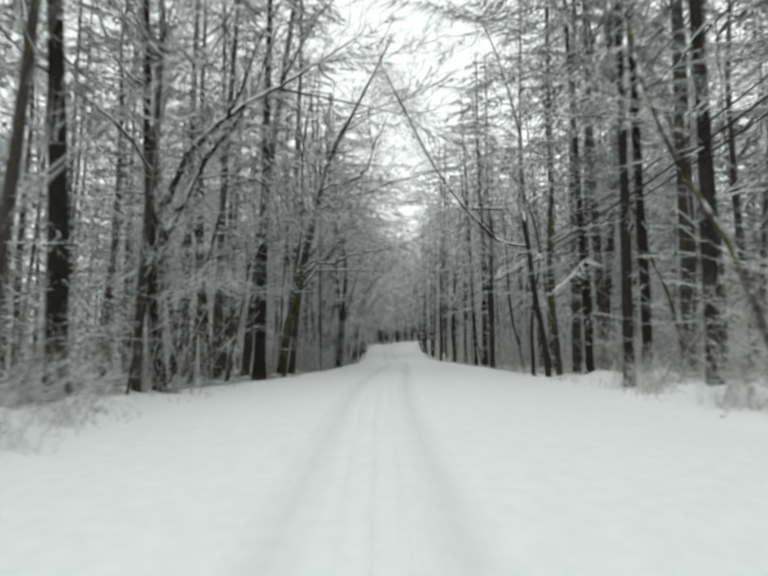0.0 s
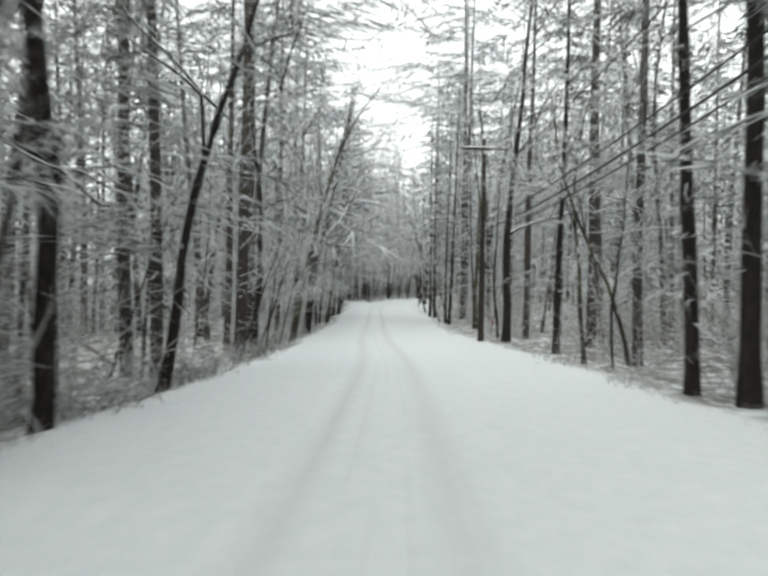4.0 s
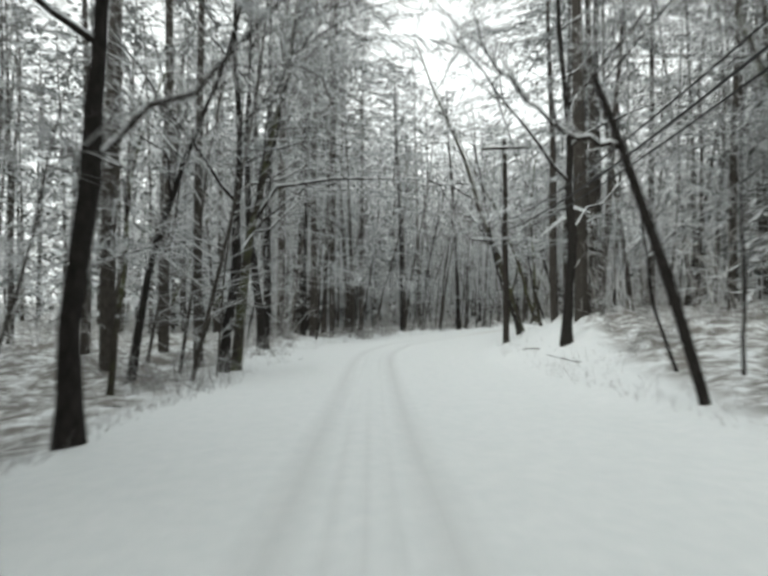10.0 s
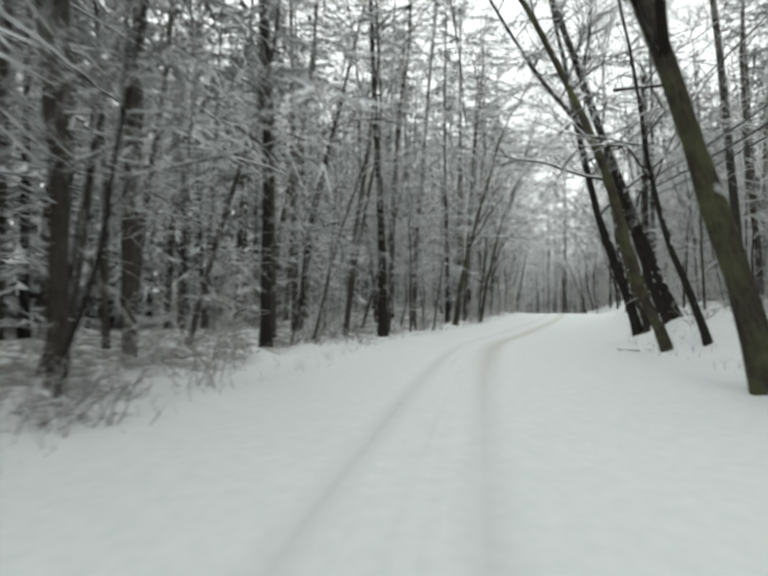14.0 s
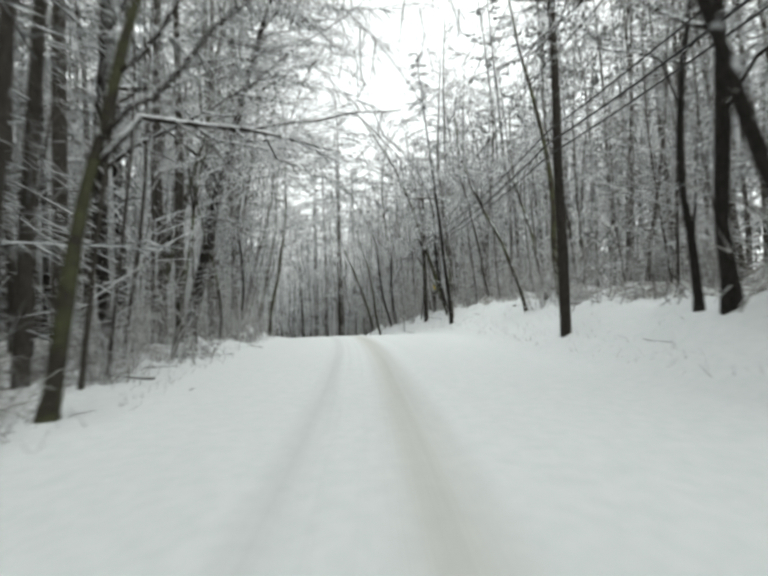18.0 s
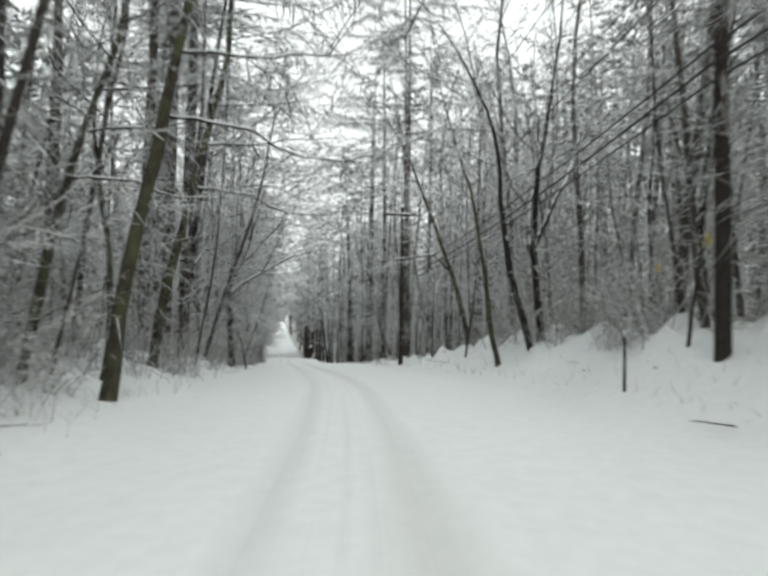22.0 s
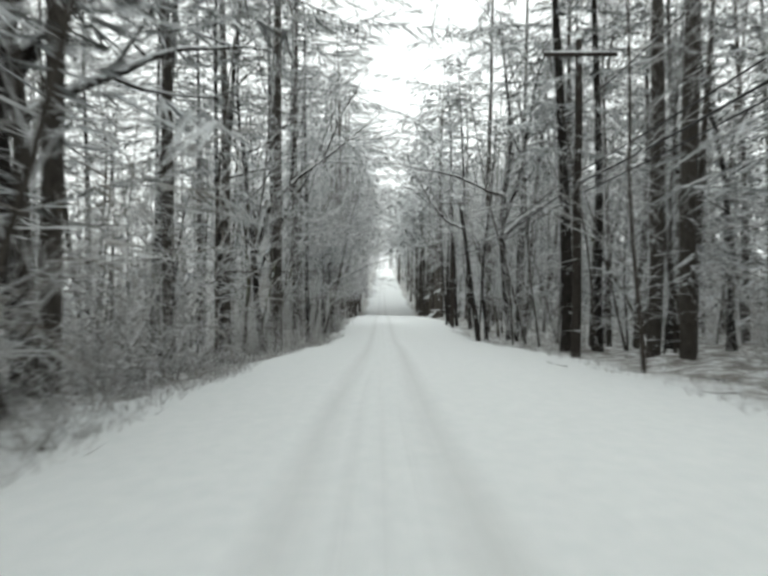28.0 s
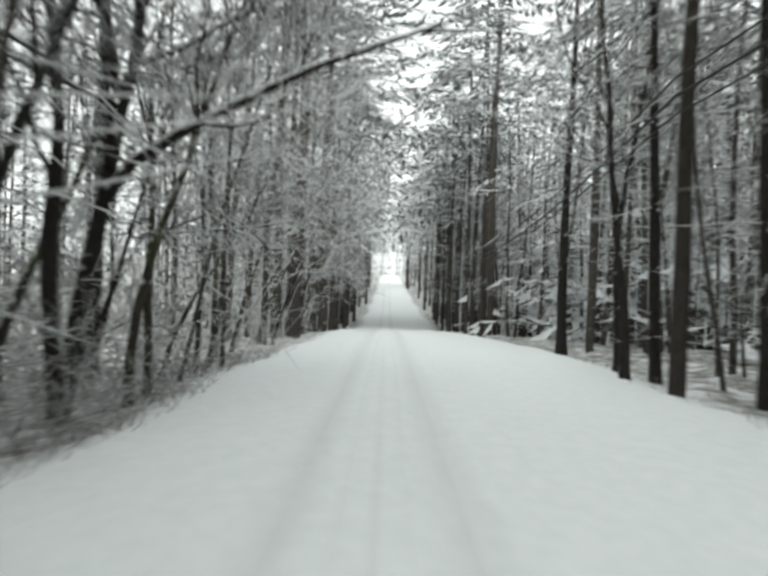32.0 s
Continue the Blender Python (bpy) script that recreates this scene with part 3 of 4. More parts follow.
# trees to copy from; each also stands in the woods behind the start
CONIFERS = [
    (0.30, conifer("conifer", "massive dark conifer with drooping snowy boughs", 27, 0.30, 0.26, 5.0, 66)),
    (0.22, conifer("conifer", "tall dark straight conifer with drooping snowy boughs", 25, 0.22, 0.28, 4.6, 62)),
    (0.21, conifer("conifer", "tall dark conifer with bare lower trunk and snowy boughs", 26, 0.21, 0.38, 4.4, 58)),
    (0.15, conifer("conifer", "tall slender conifer with high snowy boughs", 22, 0.15, 0.34, 3.8, 52)),
    (0.14, conifer("conifer", "slender straight conifer dusted with snow", 20, 0.14, 0.25, 3.4, 52)),
]
OAKS = [
    (0.30, bare_tree("bare_tree", "thick dark bare tree with snow along its limbs", 23, 0.30, 10, 0.04, 0.28, 7.5, BARK, 0.6)),
    (0.22, bare_tree("bare_tree", "dark bare tree with snow lying along its limbs", 20, 0.22, 10, 0.05, 0.25, 6.8, BARK, 0.6)),
    (0.18, bare_tree("bare_tree", "crooked dark bare tree laden with snow", 18, 0.18, 10, 0.07, 0.22, 6.2, BARK, 0.6)),
    (0.15, bare_tree("bare_tree", "grey bare tree with fine snowy twigs", 17, 0.15, 10, 0.06, 0.3, 5.6, BARK_GREY, 0.6)),
]
ARCHING = [
    (0.22, bare_tree("arching_tree", "mossy grey tree arching over the road under snow", 18, 0.22, 10, 0.05, 0.2, 7.0, BARK_GREY, 0.75, sway=0.06)),
    (0.17, bare_tree("arching_tree", "grey bare tree leaning over the road, snow on its limbs", 16, 0.17, 10, 0.06, 0.25, 6.5, BARK_GREY, 0.75, sway=0.09)),
    (0.13, bare_tree("arching_tree", "thin dark tree bowed over the road by snow", 14, 0.13, 9, 0.06, 0.3, 4.5, BARK, 0.75, sway=0.13)),
]
FORKED = [
    (0.26, bare_tree("forked_tree", "dark tree forking low into snow-lined stems", 19, 0.26, 10, 0.05, 0.2, 7.0, BARK, 0.6, fork=True)),
    (0.20, bare_tree("forked_tree", "forked bare tree with spreading snowy limbs", 17, 0.20, 10, 0.06, 0.22, 7.0, BARK, 0.6, fork=True)),
]
SPREADING = [
    (0.22, bare_tree("spreading_tree", "spreading bare tree with thick snow along crooked limbs", 15, 0.22, 13, 0.06, 0.3, 8.5, BARK, 0.6, 12, fork=True)),
]
SLENDER = [
    (0.11, bare_tree("slender_tree", "slender bare tree under clinging snow", 13, 0.11, 8, 0.06, 0.25, 3.4, BARK, 0.5, 8, sway=0.05)),
    (0.085, bare_tree("slender_tree", "thin bare tree bent by snow", 11, 0.085, 8, 0.07, 0.25, 3.0, BARK_GREY, 0.5, 8, sway=0.1)),
    (0.05, bare_tree("sapling", "thin crooked sapling dusted with snow", 7, 0.05, 7, 0.1, 0.2, 2.2, BARK, 0.4, 7, sway=0.1)),
]
INNER = [
    plain_tree("conifer", "straight conifer of the inner woods, snowy", 24, 0.17, 0.12, 5.4, 40, 12, True, 0.06, 9, 0, True),
    plain_tree("conifer", "tall conifer of the inner woods, snow on its boughs", 21, 0.13, 0.16, 4.8, 38, 12, True, 0.055, 9, 0, True),
    plain_tree("bare_tree", "bare tree of the inner woods under snow", 19, 0.14, 0.15, 5.5, 30, 10, False, 0.08, 8, 0.05),
    plain_tree("young_tree", "thin young bare tree of the inner woods", 15, 0.07, 0.12, 4.0, 22, 9, False, 0.07, 8, 0.07),
]
BACK = [
    plain_tree("conifer", "snowy conifer deep in the woods", 23, 0.16, 0.05, 6.0, 38, 8, True, 0.32, 0),
    plain_tree("conifer", "snowy conifer deep in the woods", 20, 0.13, 0.04, 5.4, 36, 8, True, 0.3, 0),
    plain_tree("bare_tree", "bare tree deep in the woods", 17, 0.12, 0.12, 5.6, 18, 7, False, 0.13, 2, 0.05),
    plain_tree("conifer", "broad snowy conifer far behind the others", 21, 0.17, 0.02, 7.5, 28, 5, True, 0.6, 0),
    plain_tree("conifer", "tall conifer with snowy boughs high over the road", 24, 0.2, 0.48, 12.0, 24, 26, True, 0.055, 2, 0, True),
    plain_tree("conifer", "tall conifer closing over the far road", 24, 0.2, 0.44, 11.0, 34, 13, True, 0.3, 0),
]
BRUSH_KINDS = [
    shrub("shrub", "brown roadside brush bent under snow", 2.4, 17, 0.7, 0.018),
    shrub("shrub", "tall thin brush with clinging snow", 3.4, 15, 0.5, 0.02),
    shrub("shrub", "low tangled bramble covered with snow", 1.3, 14, 1.3, 0.017, 8),
    shrub("shrub", "sparse grey brush dusted with snow", 2.8, 9, 0.8, 0.028, 8),
]
for n, proto in enumerate([p for _, p in CONIFERS + OAKS + ARCHING + FORKED + SPREADING + SLENDER] + INNER + BACK + BRUSH_KINDS):
    l = (-14 - 2.2 * n) if n % 2 else (14 + 2.2 * n)
    x, y = place(-12.0, l)
    proto.location = (float(x), float(y), float(height(-12.0, l)) - 0.05)

TAKEN = []


def plant(kinds, s, l, radius, lean, faces_road=True):
    """A roadside tree of the given trunk radius that leans lean degrees to the right of the way along the road."""
    girth, proto = min(kinds, key=lambda k: abs(math.log(k[0] / radius)) + rng.random() * 0.25)
    size = min(1.4, max(0.72, radius / girth))
    head = math.degrees(np.interp(s, S_LINE, HEAD_NEAR))
    # limbs reach for the light over the road, but are cut back along the power line
    turn = (180 - head if l > 0 and kinds is ARCHING else -head) + rng.gauss(0, 35) if faces_road else rng.uniform(0, 360)
    TAKEN.append((s, l))
    return stand(proto, s, l, size, turn, lean, 90)


def conifer_at(s, l, radius, lean):
    plant(CONIFERS, s, l, radius, lean, False)


def oak_at(s, l, radius, lean):
    plant(OAKS, s, l, radius, lean)


def arching_at(s, l, radius, lean):
    plant(ARCHING, s, l, radius, lean * 0.8)


def forked_at(s, l, radius, lean):
    plant(FORKED, s, l, radius, lean)


def spreading_at(s, l, radius, lean):
    plant(SPREADING, s, l, radius, lean)


def snag_at(s, l, tall, radius, lean, reach, rise):
    """A broken-off trunk with one old limb that runs out level over the road and then sweeps up."""
    root = thing("snag", "broken dark trunk with one snow-lined limb sweeping up", "tree")
    line = bend(Vector((0, 0, -0.4)), Vector((0, 0, 1)), tall + 0.4, 9, 0.03, 0.03)
    part("trunk", Shape().tube(line, knotty(taper(radius * 1.2, radius * 0.75, 10)), 9).mesh("trunk", BARK, True), root)
    foot, ridge, twigs = at(line, 0.8)[0], Shape(), Shape()
    path = [foot + Vector((-reach * u, rng.gauss(0, 0.05), rise * u**2 + rng.gauss(0, 0.06))) for u in (n / 12 for n in range(13))]
    radii = taper(radius * 0.6, 0.018, 13)
    part("limb", Shape().tube(path, radii, 6).mesh("limb", LIMB, True), root)
    snow_ridge(ridge, path, [r * 1.2 for r in radii])
    for n in range(7):
        p, way = at(path, 0.25 + 0.1 * n)
        shoot = bend(p, way * 0.5 + Vector((rng.gauss(-0.2, 0.5), rng.gauss(0, 0.4), 1)), rise * rng.uniform(0.25, 0.6), 5, 0.14, 0.03)
        part("branch", Shape().tube(shoot, taper(radius * 0.25, 0.009, 6), 4).mesh("branch", LIMB, True), root)
        snow_ridge(ridge, shoot, taper(radius * 0.22, 0.008, 6))
        sprays(twigs, shoot, 7, rise * 0.12)
    sprays(twigs, path, 10, rise * 0.12, 0.4)
    tagged(part("crown", twigs.mesh("crown", TWIG), root, "fine bare twigs under clinging snow"), kind="stuff")
    tagged(part("snow", ridge.mesh("snow", SNOW, True), root, "fresh snow lying along the limb"), kind="stuff")
    x, y = place(s, l)
    head = float(np.interp(s, S_LINE, HEAD_NEAR))
    TAKEN.append((s, l))
    root.matrix_world = Matrix.Translation((float(x), float(y), float(height(s, l)) - 0.05)) @ Matrix.Rotation(-head, 4, "Z") @ Matrix.Rotation(radians(lean), 4, "Y")


def slender_at(s, l, radius, lean):
    plant(SLENDER, s, l, radius, lean * 0.85)


# the trees along the road, from the start on
snag_at(26.0, 6.1, 6.6, 0.1, -7, 4.8, 8.2)
snag_at(307.0, 5.4, 8.4, 0.13, -6, 3.0, 5.0)
snag_at(116.3, 5.9, 6.2, 0.09, -12, 2.2, 2.6)
conifer_at(14.4, -7.0, 0.24, 0)
conifer_at(14.5, 7.2, 0.18, -2)
conifer_at(17.5, 6.4, 0.15, -1)
forked_at(19.8, -6.7, 0.2, 1)
conifer_at(19.0, 7.4, 0.15, -1)
oak_at(23.3, -7.0, 0.11, 6)
conifer_at(26.4, 7.8, 0.16, -2)
oak_at(28.3, -4.6, 0.09, 5)
conifer_at(28.5, -10.3, 0.21, -2)
arching_at(28.9, 6.1, 0.09, -7)
oak_at(29.4, 7.3, 0.14, -5)
conifer_at(28.5, -5.7, 0.27, 1)
oak_at(31.3, -8.8, 0.28, -1)
arching_at(35.2, -6.0, 0.24, 10)
arching_at(35.2, -5.5, 0.17, 9)
slender_at(44.6, 8.4, 0.12, -14)
oak_at(45.1, -4.0, 0.18, 3)
conifer_at(45.3, -7.3, 0.14, 0)
conifer_at(45.8, -5.3, 0.12, 0)
conifer_at(46.7, 6.6, 0.12, -1)
arching_at(47.3, -4.3, 0.15, 7)
conifer_at(51.6, 6.7, 0.20, -1)
conifer_at(52.6, 6.1, 0.15, -2)
slender_at(52.8, -4.7, 0.12, 10)
conifer_at(65.0, 6.9, 0.14, 0)
oak_at(72.7, -6.1, 0.18, 1)
arching_at(74.0, -4.4, 0.16, 14)
oak_at(75.3, 7.1, 0.24, 0)
slender_at(80.4, 7.6, 0.10, -5)
forked_at(81.9, -4.3, 0.19, 4)
conifer_at(82.9, -5.3, 0.09, 0)
oak_at(84.4, -11.9, 0.20, 15)
oak_at(87.7, -5.0, 0.21, 7)
oak_at(88.1, 7.4, 0.16, 0)
conifer_at(91.3, 7.7, 0.10, -1)
conifer_at(94.9, -5.0, 0.09, 0)
conifer_at(95.3, 6.2, 0.15, 1)
conifer_at(97.1, 6.1, 0.13, 0)
conifer_at(97.2, -4.9, 0.11, 2)
slender_at(98.1, 5.7, 0.07, -16)
arching_at(98.7, -4.4, 0.16, 10)
slender_at(103.4, -4.8, 0.09, 4)
conifer_at(105.0, 5.8, 0.14, -2)
slender_at(106.2, 6.1, 0.09, -16)
conifer_at(107.1, -4.7, 0.12, 2)
conifer_at(107.7, 5.6, 0.15, 0)
conifer_at(108.1, -4.8, 0.15, 3)
arching_at(109.6, -4.5, 0.19, 7)
oak_at(113.8, -4.1, 0.18, 1)
slender_at(119.8, 7.0, 0.05, -20)
slender_at(122.0, -6.3, 0.12, 9)
oak_at(125.2, -4.6, 0.17, 3)
arching_at(125.9, -4.4, 0.18, 10)
oak_at(127.4, 6.6, 0.18, 1)
oak_at(134.3, -5.4, 0.21, -2)
conifer_at(135.9, -5.7, 0.17, 1)
slender_at(139.8, 7.6, 0.09, -13)
oak_at(143.9, -8.6, 0.26, 3)
conifer_at(144.3, -6.5, 0.14, 1)
slender_at(144.4, 6.7, 0.12, -22)
conifer_at(148.2, -11.8, 0.11, 2)
conifer_at(151.6, -11.0, 0.42, 1)
arching_at(153.2, 5.4, 0.27, -16)
conifer_at(157.2, -13.5, 0.24, 2)
slender_at(159.5, 6.2, 0.11, -22)
oak_at(160.7, 5.5, 0.18, -17)
conifer_at(161.4, -6.6, 0.20, -2)
conifer_at(165.6, -18.1, 0.24, 2)
conifer_at(166.2, -20.2, 0.24, -3)
conifer_at(168.3, 7.0, 0.22, -22)
oak_at(168.3, 6.8, 0.19, -22)
oak_at(170.2, 5.7, 0.21, -15)
conifer_at(171.4, -5.7, 0.22, 0)
oak_at(176.0, -12.6, 0.24, 10)
oak_at(181.5, 6.3, 0.15, -16)
arching_at(181.9, -4.7, 0.17, 15)
conifer_at(182.8, 6.9, 0.17, -1)
conifer_at(183.2, -5.5, 0.16, 0)
slender_at(185.0, 5.9, 0.09, -10)
arching_at(188.2, 6.2, 0.15, -22)
conifer_at(189.5, -11.3, 0.20, 2)
arching_at(189.9, -4.6, 0.14, 14)
oak_at(193.1, 7.4, 0.18, -1)
slender_at(194.1, 7.2, 0.11, -4)
oak_at(198.9, -7.1, 0.21, 2)
oak_at(206.1, -7.7, 0.15, 12)
oak_at(206.1, 8.2, 0.14, -1)
conifer_at(206.4, -11.8, 0.15, 1)
slender_at(207.0, 7.1, 0.09, -13)
oak_at(207.9, -6.8, 0.28, 14)
conifer_at(211.0, -10.2, 0.28, -2)
arching_at(216.3, -5.6, 0.10, 12)
conifer_at(220.4, 6.8, 0.12, -5)
slender_at(220.9, -6.1, 0.04, 10)
slender_at(222.9, 7.2, 0.07, -18)
arching_at(225.0, 7.8, 0.13, -22)
arching_at(225.5, 8.0, 0.17, -22)
oak_at(229.2, -5.9, 0.11, 10)
oak_at(229.3, -4.4, 0.16, 9)
oak_at(236.1, -5.3, 0.16, 11)
forked_at(238.9, 7.2, 0.15, -3)
arching_at(239.0, 6.9, 0.14, -22)
oak_at(240.0, 6.0, 0.10, -9)
arching_at(250.0, 8.0, 0.16, -22)
slender_at(246.6, 6.6, 0.05, -2)
oak_at(247.0, -6.6, 0.20, 8)
slender_at(252.1, -3.5, 0.04, -22)
conifer_at(253.3, -8.2, 0.25, 0)
spreading_at(255.5, -4.4, 0.2, 3)
slender_at(264.9, 14.5, 0.12, -8)
spreading_at(273.1, -9.7, 0.24, 6)
spreading_at(283.3, -7.7, 0.27, 5)
oak_at(283.6, -19.9, 0.24, 16)
conifer_at(292.7, -5.9, 0.12, 0)
conifer_at(295.1, 7.1, 0.24, 0)
conifer_at(295.8, 8.5, 0.20, -1)
oak_at(295.8, 13.9, 0.18, -4)
conifer_at(296.8, 12.0, 0.24, 1)
conifer_at(298.4, -10.2, 0.24, 1)
forked_at(302.6, -6.1, 0.20, 0)
oak_at(303.4, -8.4, 0.28, 4)
slender_at(305.0, 11.8, 0.12, 4)
slender_at(307.7, 7.7, 0.11, 1)
spreading_at(309.2, 7.7, 0.3, 0)
slender_at(309.4, 6.2, 0.12, -5)
conifer_at(309.8, -6.8, 0.21, 0)
conifer_at(310.4, -11.4, 0.24, 0)
conifer_at(312.2, -4.9, 0.15, 0)
slender_at(312.9, 6.3, 0.05, -7)
slender_at(314.7, 7.9, 0.10, -2)
conifer_at(316.4, -16.0, 0.23, 1)
oak_at(318.8, -4.4, 0.12, -2)
spreading_at(319.1, -4.6, 0.16, 4)
slender_at(320.1, -4.0, 0.09, -1)
conifer_at(320.9, -23.0, 0.24, 0)
slender_at(321.1, -4.0, 0.09, -2)
conifer_at(321.4, -7.0, 0.25, 0)
conifer_at(321.9, 6.9, 0.15, -2)
conifer_at(323.1, -12.3, 0.18, 1)
slender_at(324.6, 5.3, 0.11, -3)
conifer_at(324.6, -6.6, 0.17, 0)
slender_at(324.8, -4.3, 0.07, 7)
conifer_at(325.1, 6.2, 0.14, -3)
slender_at(326.6, 5.8, 0.10, -2)
conifer_at(333.8, 6.3, 0.18, -2)

# a row of thin stems bowing over the last straight
for n in range(12):
    slender_at(318 + 3.4 * n + rng.uniform(-1, 1), -4.6 - 1.2 * rng.random(), rng.choice((0.06, 0.085, 0.11)), rng.uniform(8, 16))
for n in range(9):
    slender_at(296 + 3.5 * n + rng.uniform(-1, 1), -5.2 - 2.0 * rng.random(), rng.choice((0.06, 0.085)), rng.uniform(5, 14))


def free(s, l, gap):
    return all(abs(s - a) + abs(l - b) > gap for a, b in TAKEN)


def woods():
    """The inner woods on both sides, thinner with the distance."""
    for n in range(560):
        s = rng.uniform(-4, 345)
        out = (2.2 if n % 2 else 3.4) + 18 * rng.random() ** 1.3
        l = float(edge_left(s) - out if n % 2 else edge_right(s) + out)
        if not free(s, l, 1.3) or (s > 318 and l < -12):
            continue
        proto = INNER[rng.choice((2, 2, 2, 3, 3) if 198 < s < 264 else (0, 0, 1, 2, 2, 2, 3) if s < 300 else (1, 2, 2, 3, 3))]
        TAKEN.append((s, l))
        stand(proto, s, l, rng.uniform(0.95, 1.4) * (1 if s < 285 else 0.8), None, abs(rng.gauss(0, 3.5)), rng.uniform(0, 360))
    # thin stems crowding the embankment on the first straight and the bank after the bend
    for n in range(130):
        s = rng.uniform(*((40, 128), (165, 262), (262, 330))[n % 3])
        out = 0.8 + 5 * rng.random()
        l = float(edge_left(s) - out if n % 3 == 0 or rng.random() < 0.4 else edge_right(s) + out + (1.5 if s < 262 else 0))
        if free(s, l, 0.7):
            TAKEN.append((s, l))
            stand(INNER[3], s, l, rng.uniform(0.6, 1.0), None, abs(rng.gauss(5, 5)), 90 if l < 0 else -90)
    for n in range(110):
        s = rng.uniform(0, 330)
        out = 1.2 + 5 * rng.random() ** 1.5
        l = float(edge_left(s) - out if n % 2 else edge_right(s) + out)
        if free(s, l, 0.8):
            TAKEN.append((s, l))
            plant(SLENDER, s, l + (0 if s < 270 else -1.5 if l < 0 else 1.5), rng.choice((0.045, 0.05, 0.06, 0.085)), (1 if l < 0 else -1) * min(9, abs(rng.gauss(5, 5))))
    for n in range(34):
        s = rng.uniform(*((206, 262), (150, 205))[n % 4 == 3])
        out = rng.uniform(1.5, 7)
        l = float(edge_left(s) - out if n % 3 else edge_right(s) + out + 1.5)
        if free(s, l, 0.6):
            TAKEN.append((s, l))
            stand(INNER[2], s, l, rng.uniform(0.5, 0.9), None, rng.uniform(4, 14), 90 if l < 0 else -90)


woods()


def far_woods(name, spots, label):
    """Woods too far off to tell tree from tree, joined."""
    verts, faces, slots, first = [], [], [], 0
    for s, l, kind, size in spots:
        x, y = place(s, l)
        m = Matrix.Translation((float(x), float(y), float(height(s, l)) - 0.1)) @ Matrix.Rotation(rng.uniform(0, 6.3), 4, "Z") @ Matrix.Scale(size, 4)
        for ob in BACK[kind].children:
            data = ob.data
            co = np.empty(len(data.vertices) * 3, np.float32)
            data.vertices.foreach_get("co", co)
            verts.append(co.reshape(-1, 3) @ np.array(m.to_3x3()).T + np.array(m.translation))
            faces += [tuple(v + first for v in p.vertices) for p in data.polygons]
            slots += [0 if ob.name.startswith("trunk") else 2 if kind == 2 else 1] * len(data.polygons)
            first += len(data.vertices)
    data = bpy.data.meshes.new(name)
    data.from_pydata(np.vstack(verts).tolist(), [], faces)
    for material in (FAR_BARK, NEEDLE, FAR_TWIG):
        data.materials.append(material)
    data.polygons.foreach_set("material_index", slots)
    data.update()
    tagged(new(name, data), label, "woods", "", "stuff")


def off_road(s, l):
    x, y = place(s, l)
    return float(np.min(np.hypot(LINE[:, 0] - x, LINE[:, 1] - y)))


def spots(count, s_from, s_to, near, far, power, side, kinds=(0, 0, 1, 2)):
    found = []
    for _ in range(count):
        s = rng.uniform(s_from, s_to)
        out = near + (far - near) * rng.random() ** power
        l = float(edge_left(s) - out if side < 0 else edge_right(s) + out)
        # no tall conifers on the bank after the bend
        if l > 0 and 200 < s < 262 and kinds == (4,):
            continue
        # on the inside of the bend a far spot may come too near another stretch of the road
        if off_road(s, l) > 0.85 * abs(l) and not (316 < s < 372 and l < -11):
            found.append((s, l, rng.choice(kinds), rng.uniform(1.0, 1.5)))
    return found


for side in (-1, 1):
    far_woods("far_woods", spots(270 if side < 0 else 290, -5, 360, 14, 42, 1.1, side), "snowy grey woods standing back from the road")
    far_woods("far_woods", spots(130, -10, 400, 42, 85, 1.0, side, (3,)), "dim snowy woods at the edge of sight")
    far_woods("far_woods", spots(70, 335, 430, 2.5, 18, 1.1, side, (2,)), "snowy woods crowding the sunken road")
    far_woods("far_woods", spots(80, 430, 680, 7.5, 20, 1.5, side), "snowy woods lining the rising road")
    far_woods("far_woods", spots(85, 345, 450, 9, 32, 1.1, side, (0, 1)), "snowy conifers along the road beyond the last trees")
    far_woods("far_woods", spots(10, 215, 330, 2.0, 5.0, 1.0, side, (4,)), "tall conifers with snowy boughs high over the road")
    far_woods("far_woods", spots(36, 305, 385, 10, 40, 1.0, side, (3,)), "dim snowy woods behind the last straight")
    far_woods("far_woods", spots(26, 20, 330, 2.4, 5.5, 1.0, side, (4,)), "tall conifers with snowy boughs high over the road")
    far_woods("far_woods", spots(50, 196, 262, 9, 28, 1.0, side, (2,)), "snowy woods above the banks after the bend")
    far_woods("far_woods", spots(40, 250, 300, 14, 30, 1.0, side, (0, 1, 2)), "snowy woods along the straight past the bend")
    # never in view: added to screen sky light from the first stretch
    far_woods("far_woods", spots(40, -75, -7, 0.8, 30, 1.2, side, (0, 0, 1, 2)), "unseen snowy woods added behind the start to dim it")
    far_woods("far_woods", spots(9, 335, 420, 0.9, 4.0, 1.0, side, (4,)), "snowy boughs reaching over the road")
    far_woods("far_woods", spots(34, 360, 560, 1.5, 5.0, 1.0, side, (5,)), "snowy boughs meeting over the far road")
far_woods("far_woods", [(rng.uniform(735, 800), rng.uniform(-40, 40), 3, rng.uniform(0.9, 1.3)) for _ in range(60)], "dim woods beyond the crest of the road")
far_woods("far_woods", spots(100, 150, 215, 14, 50, 1.0, -1), "thick snowy woods on the outside of the bend")


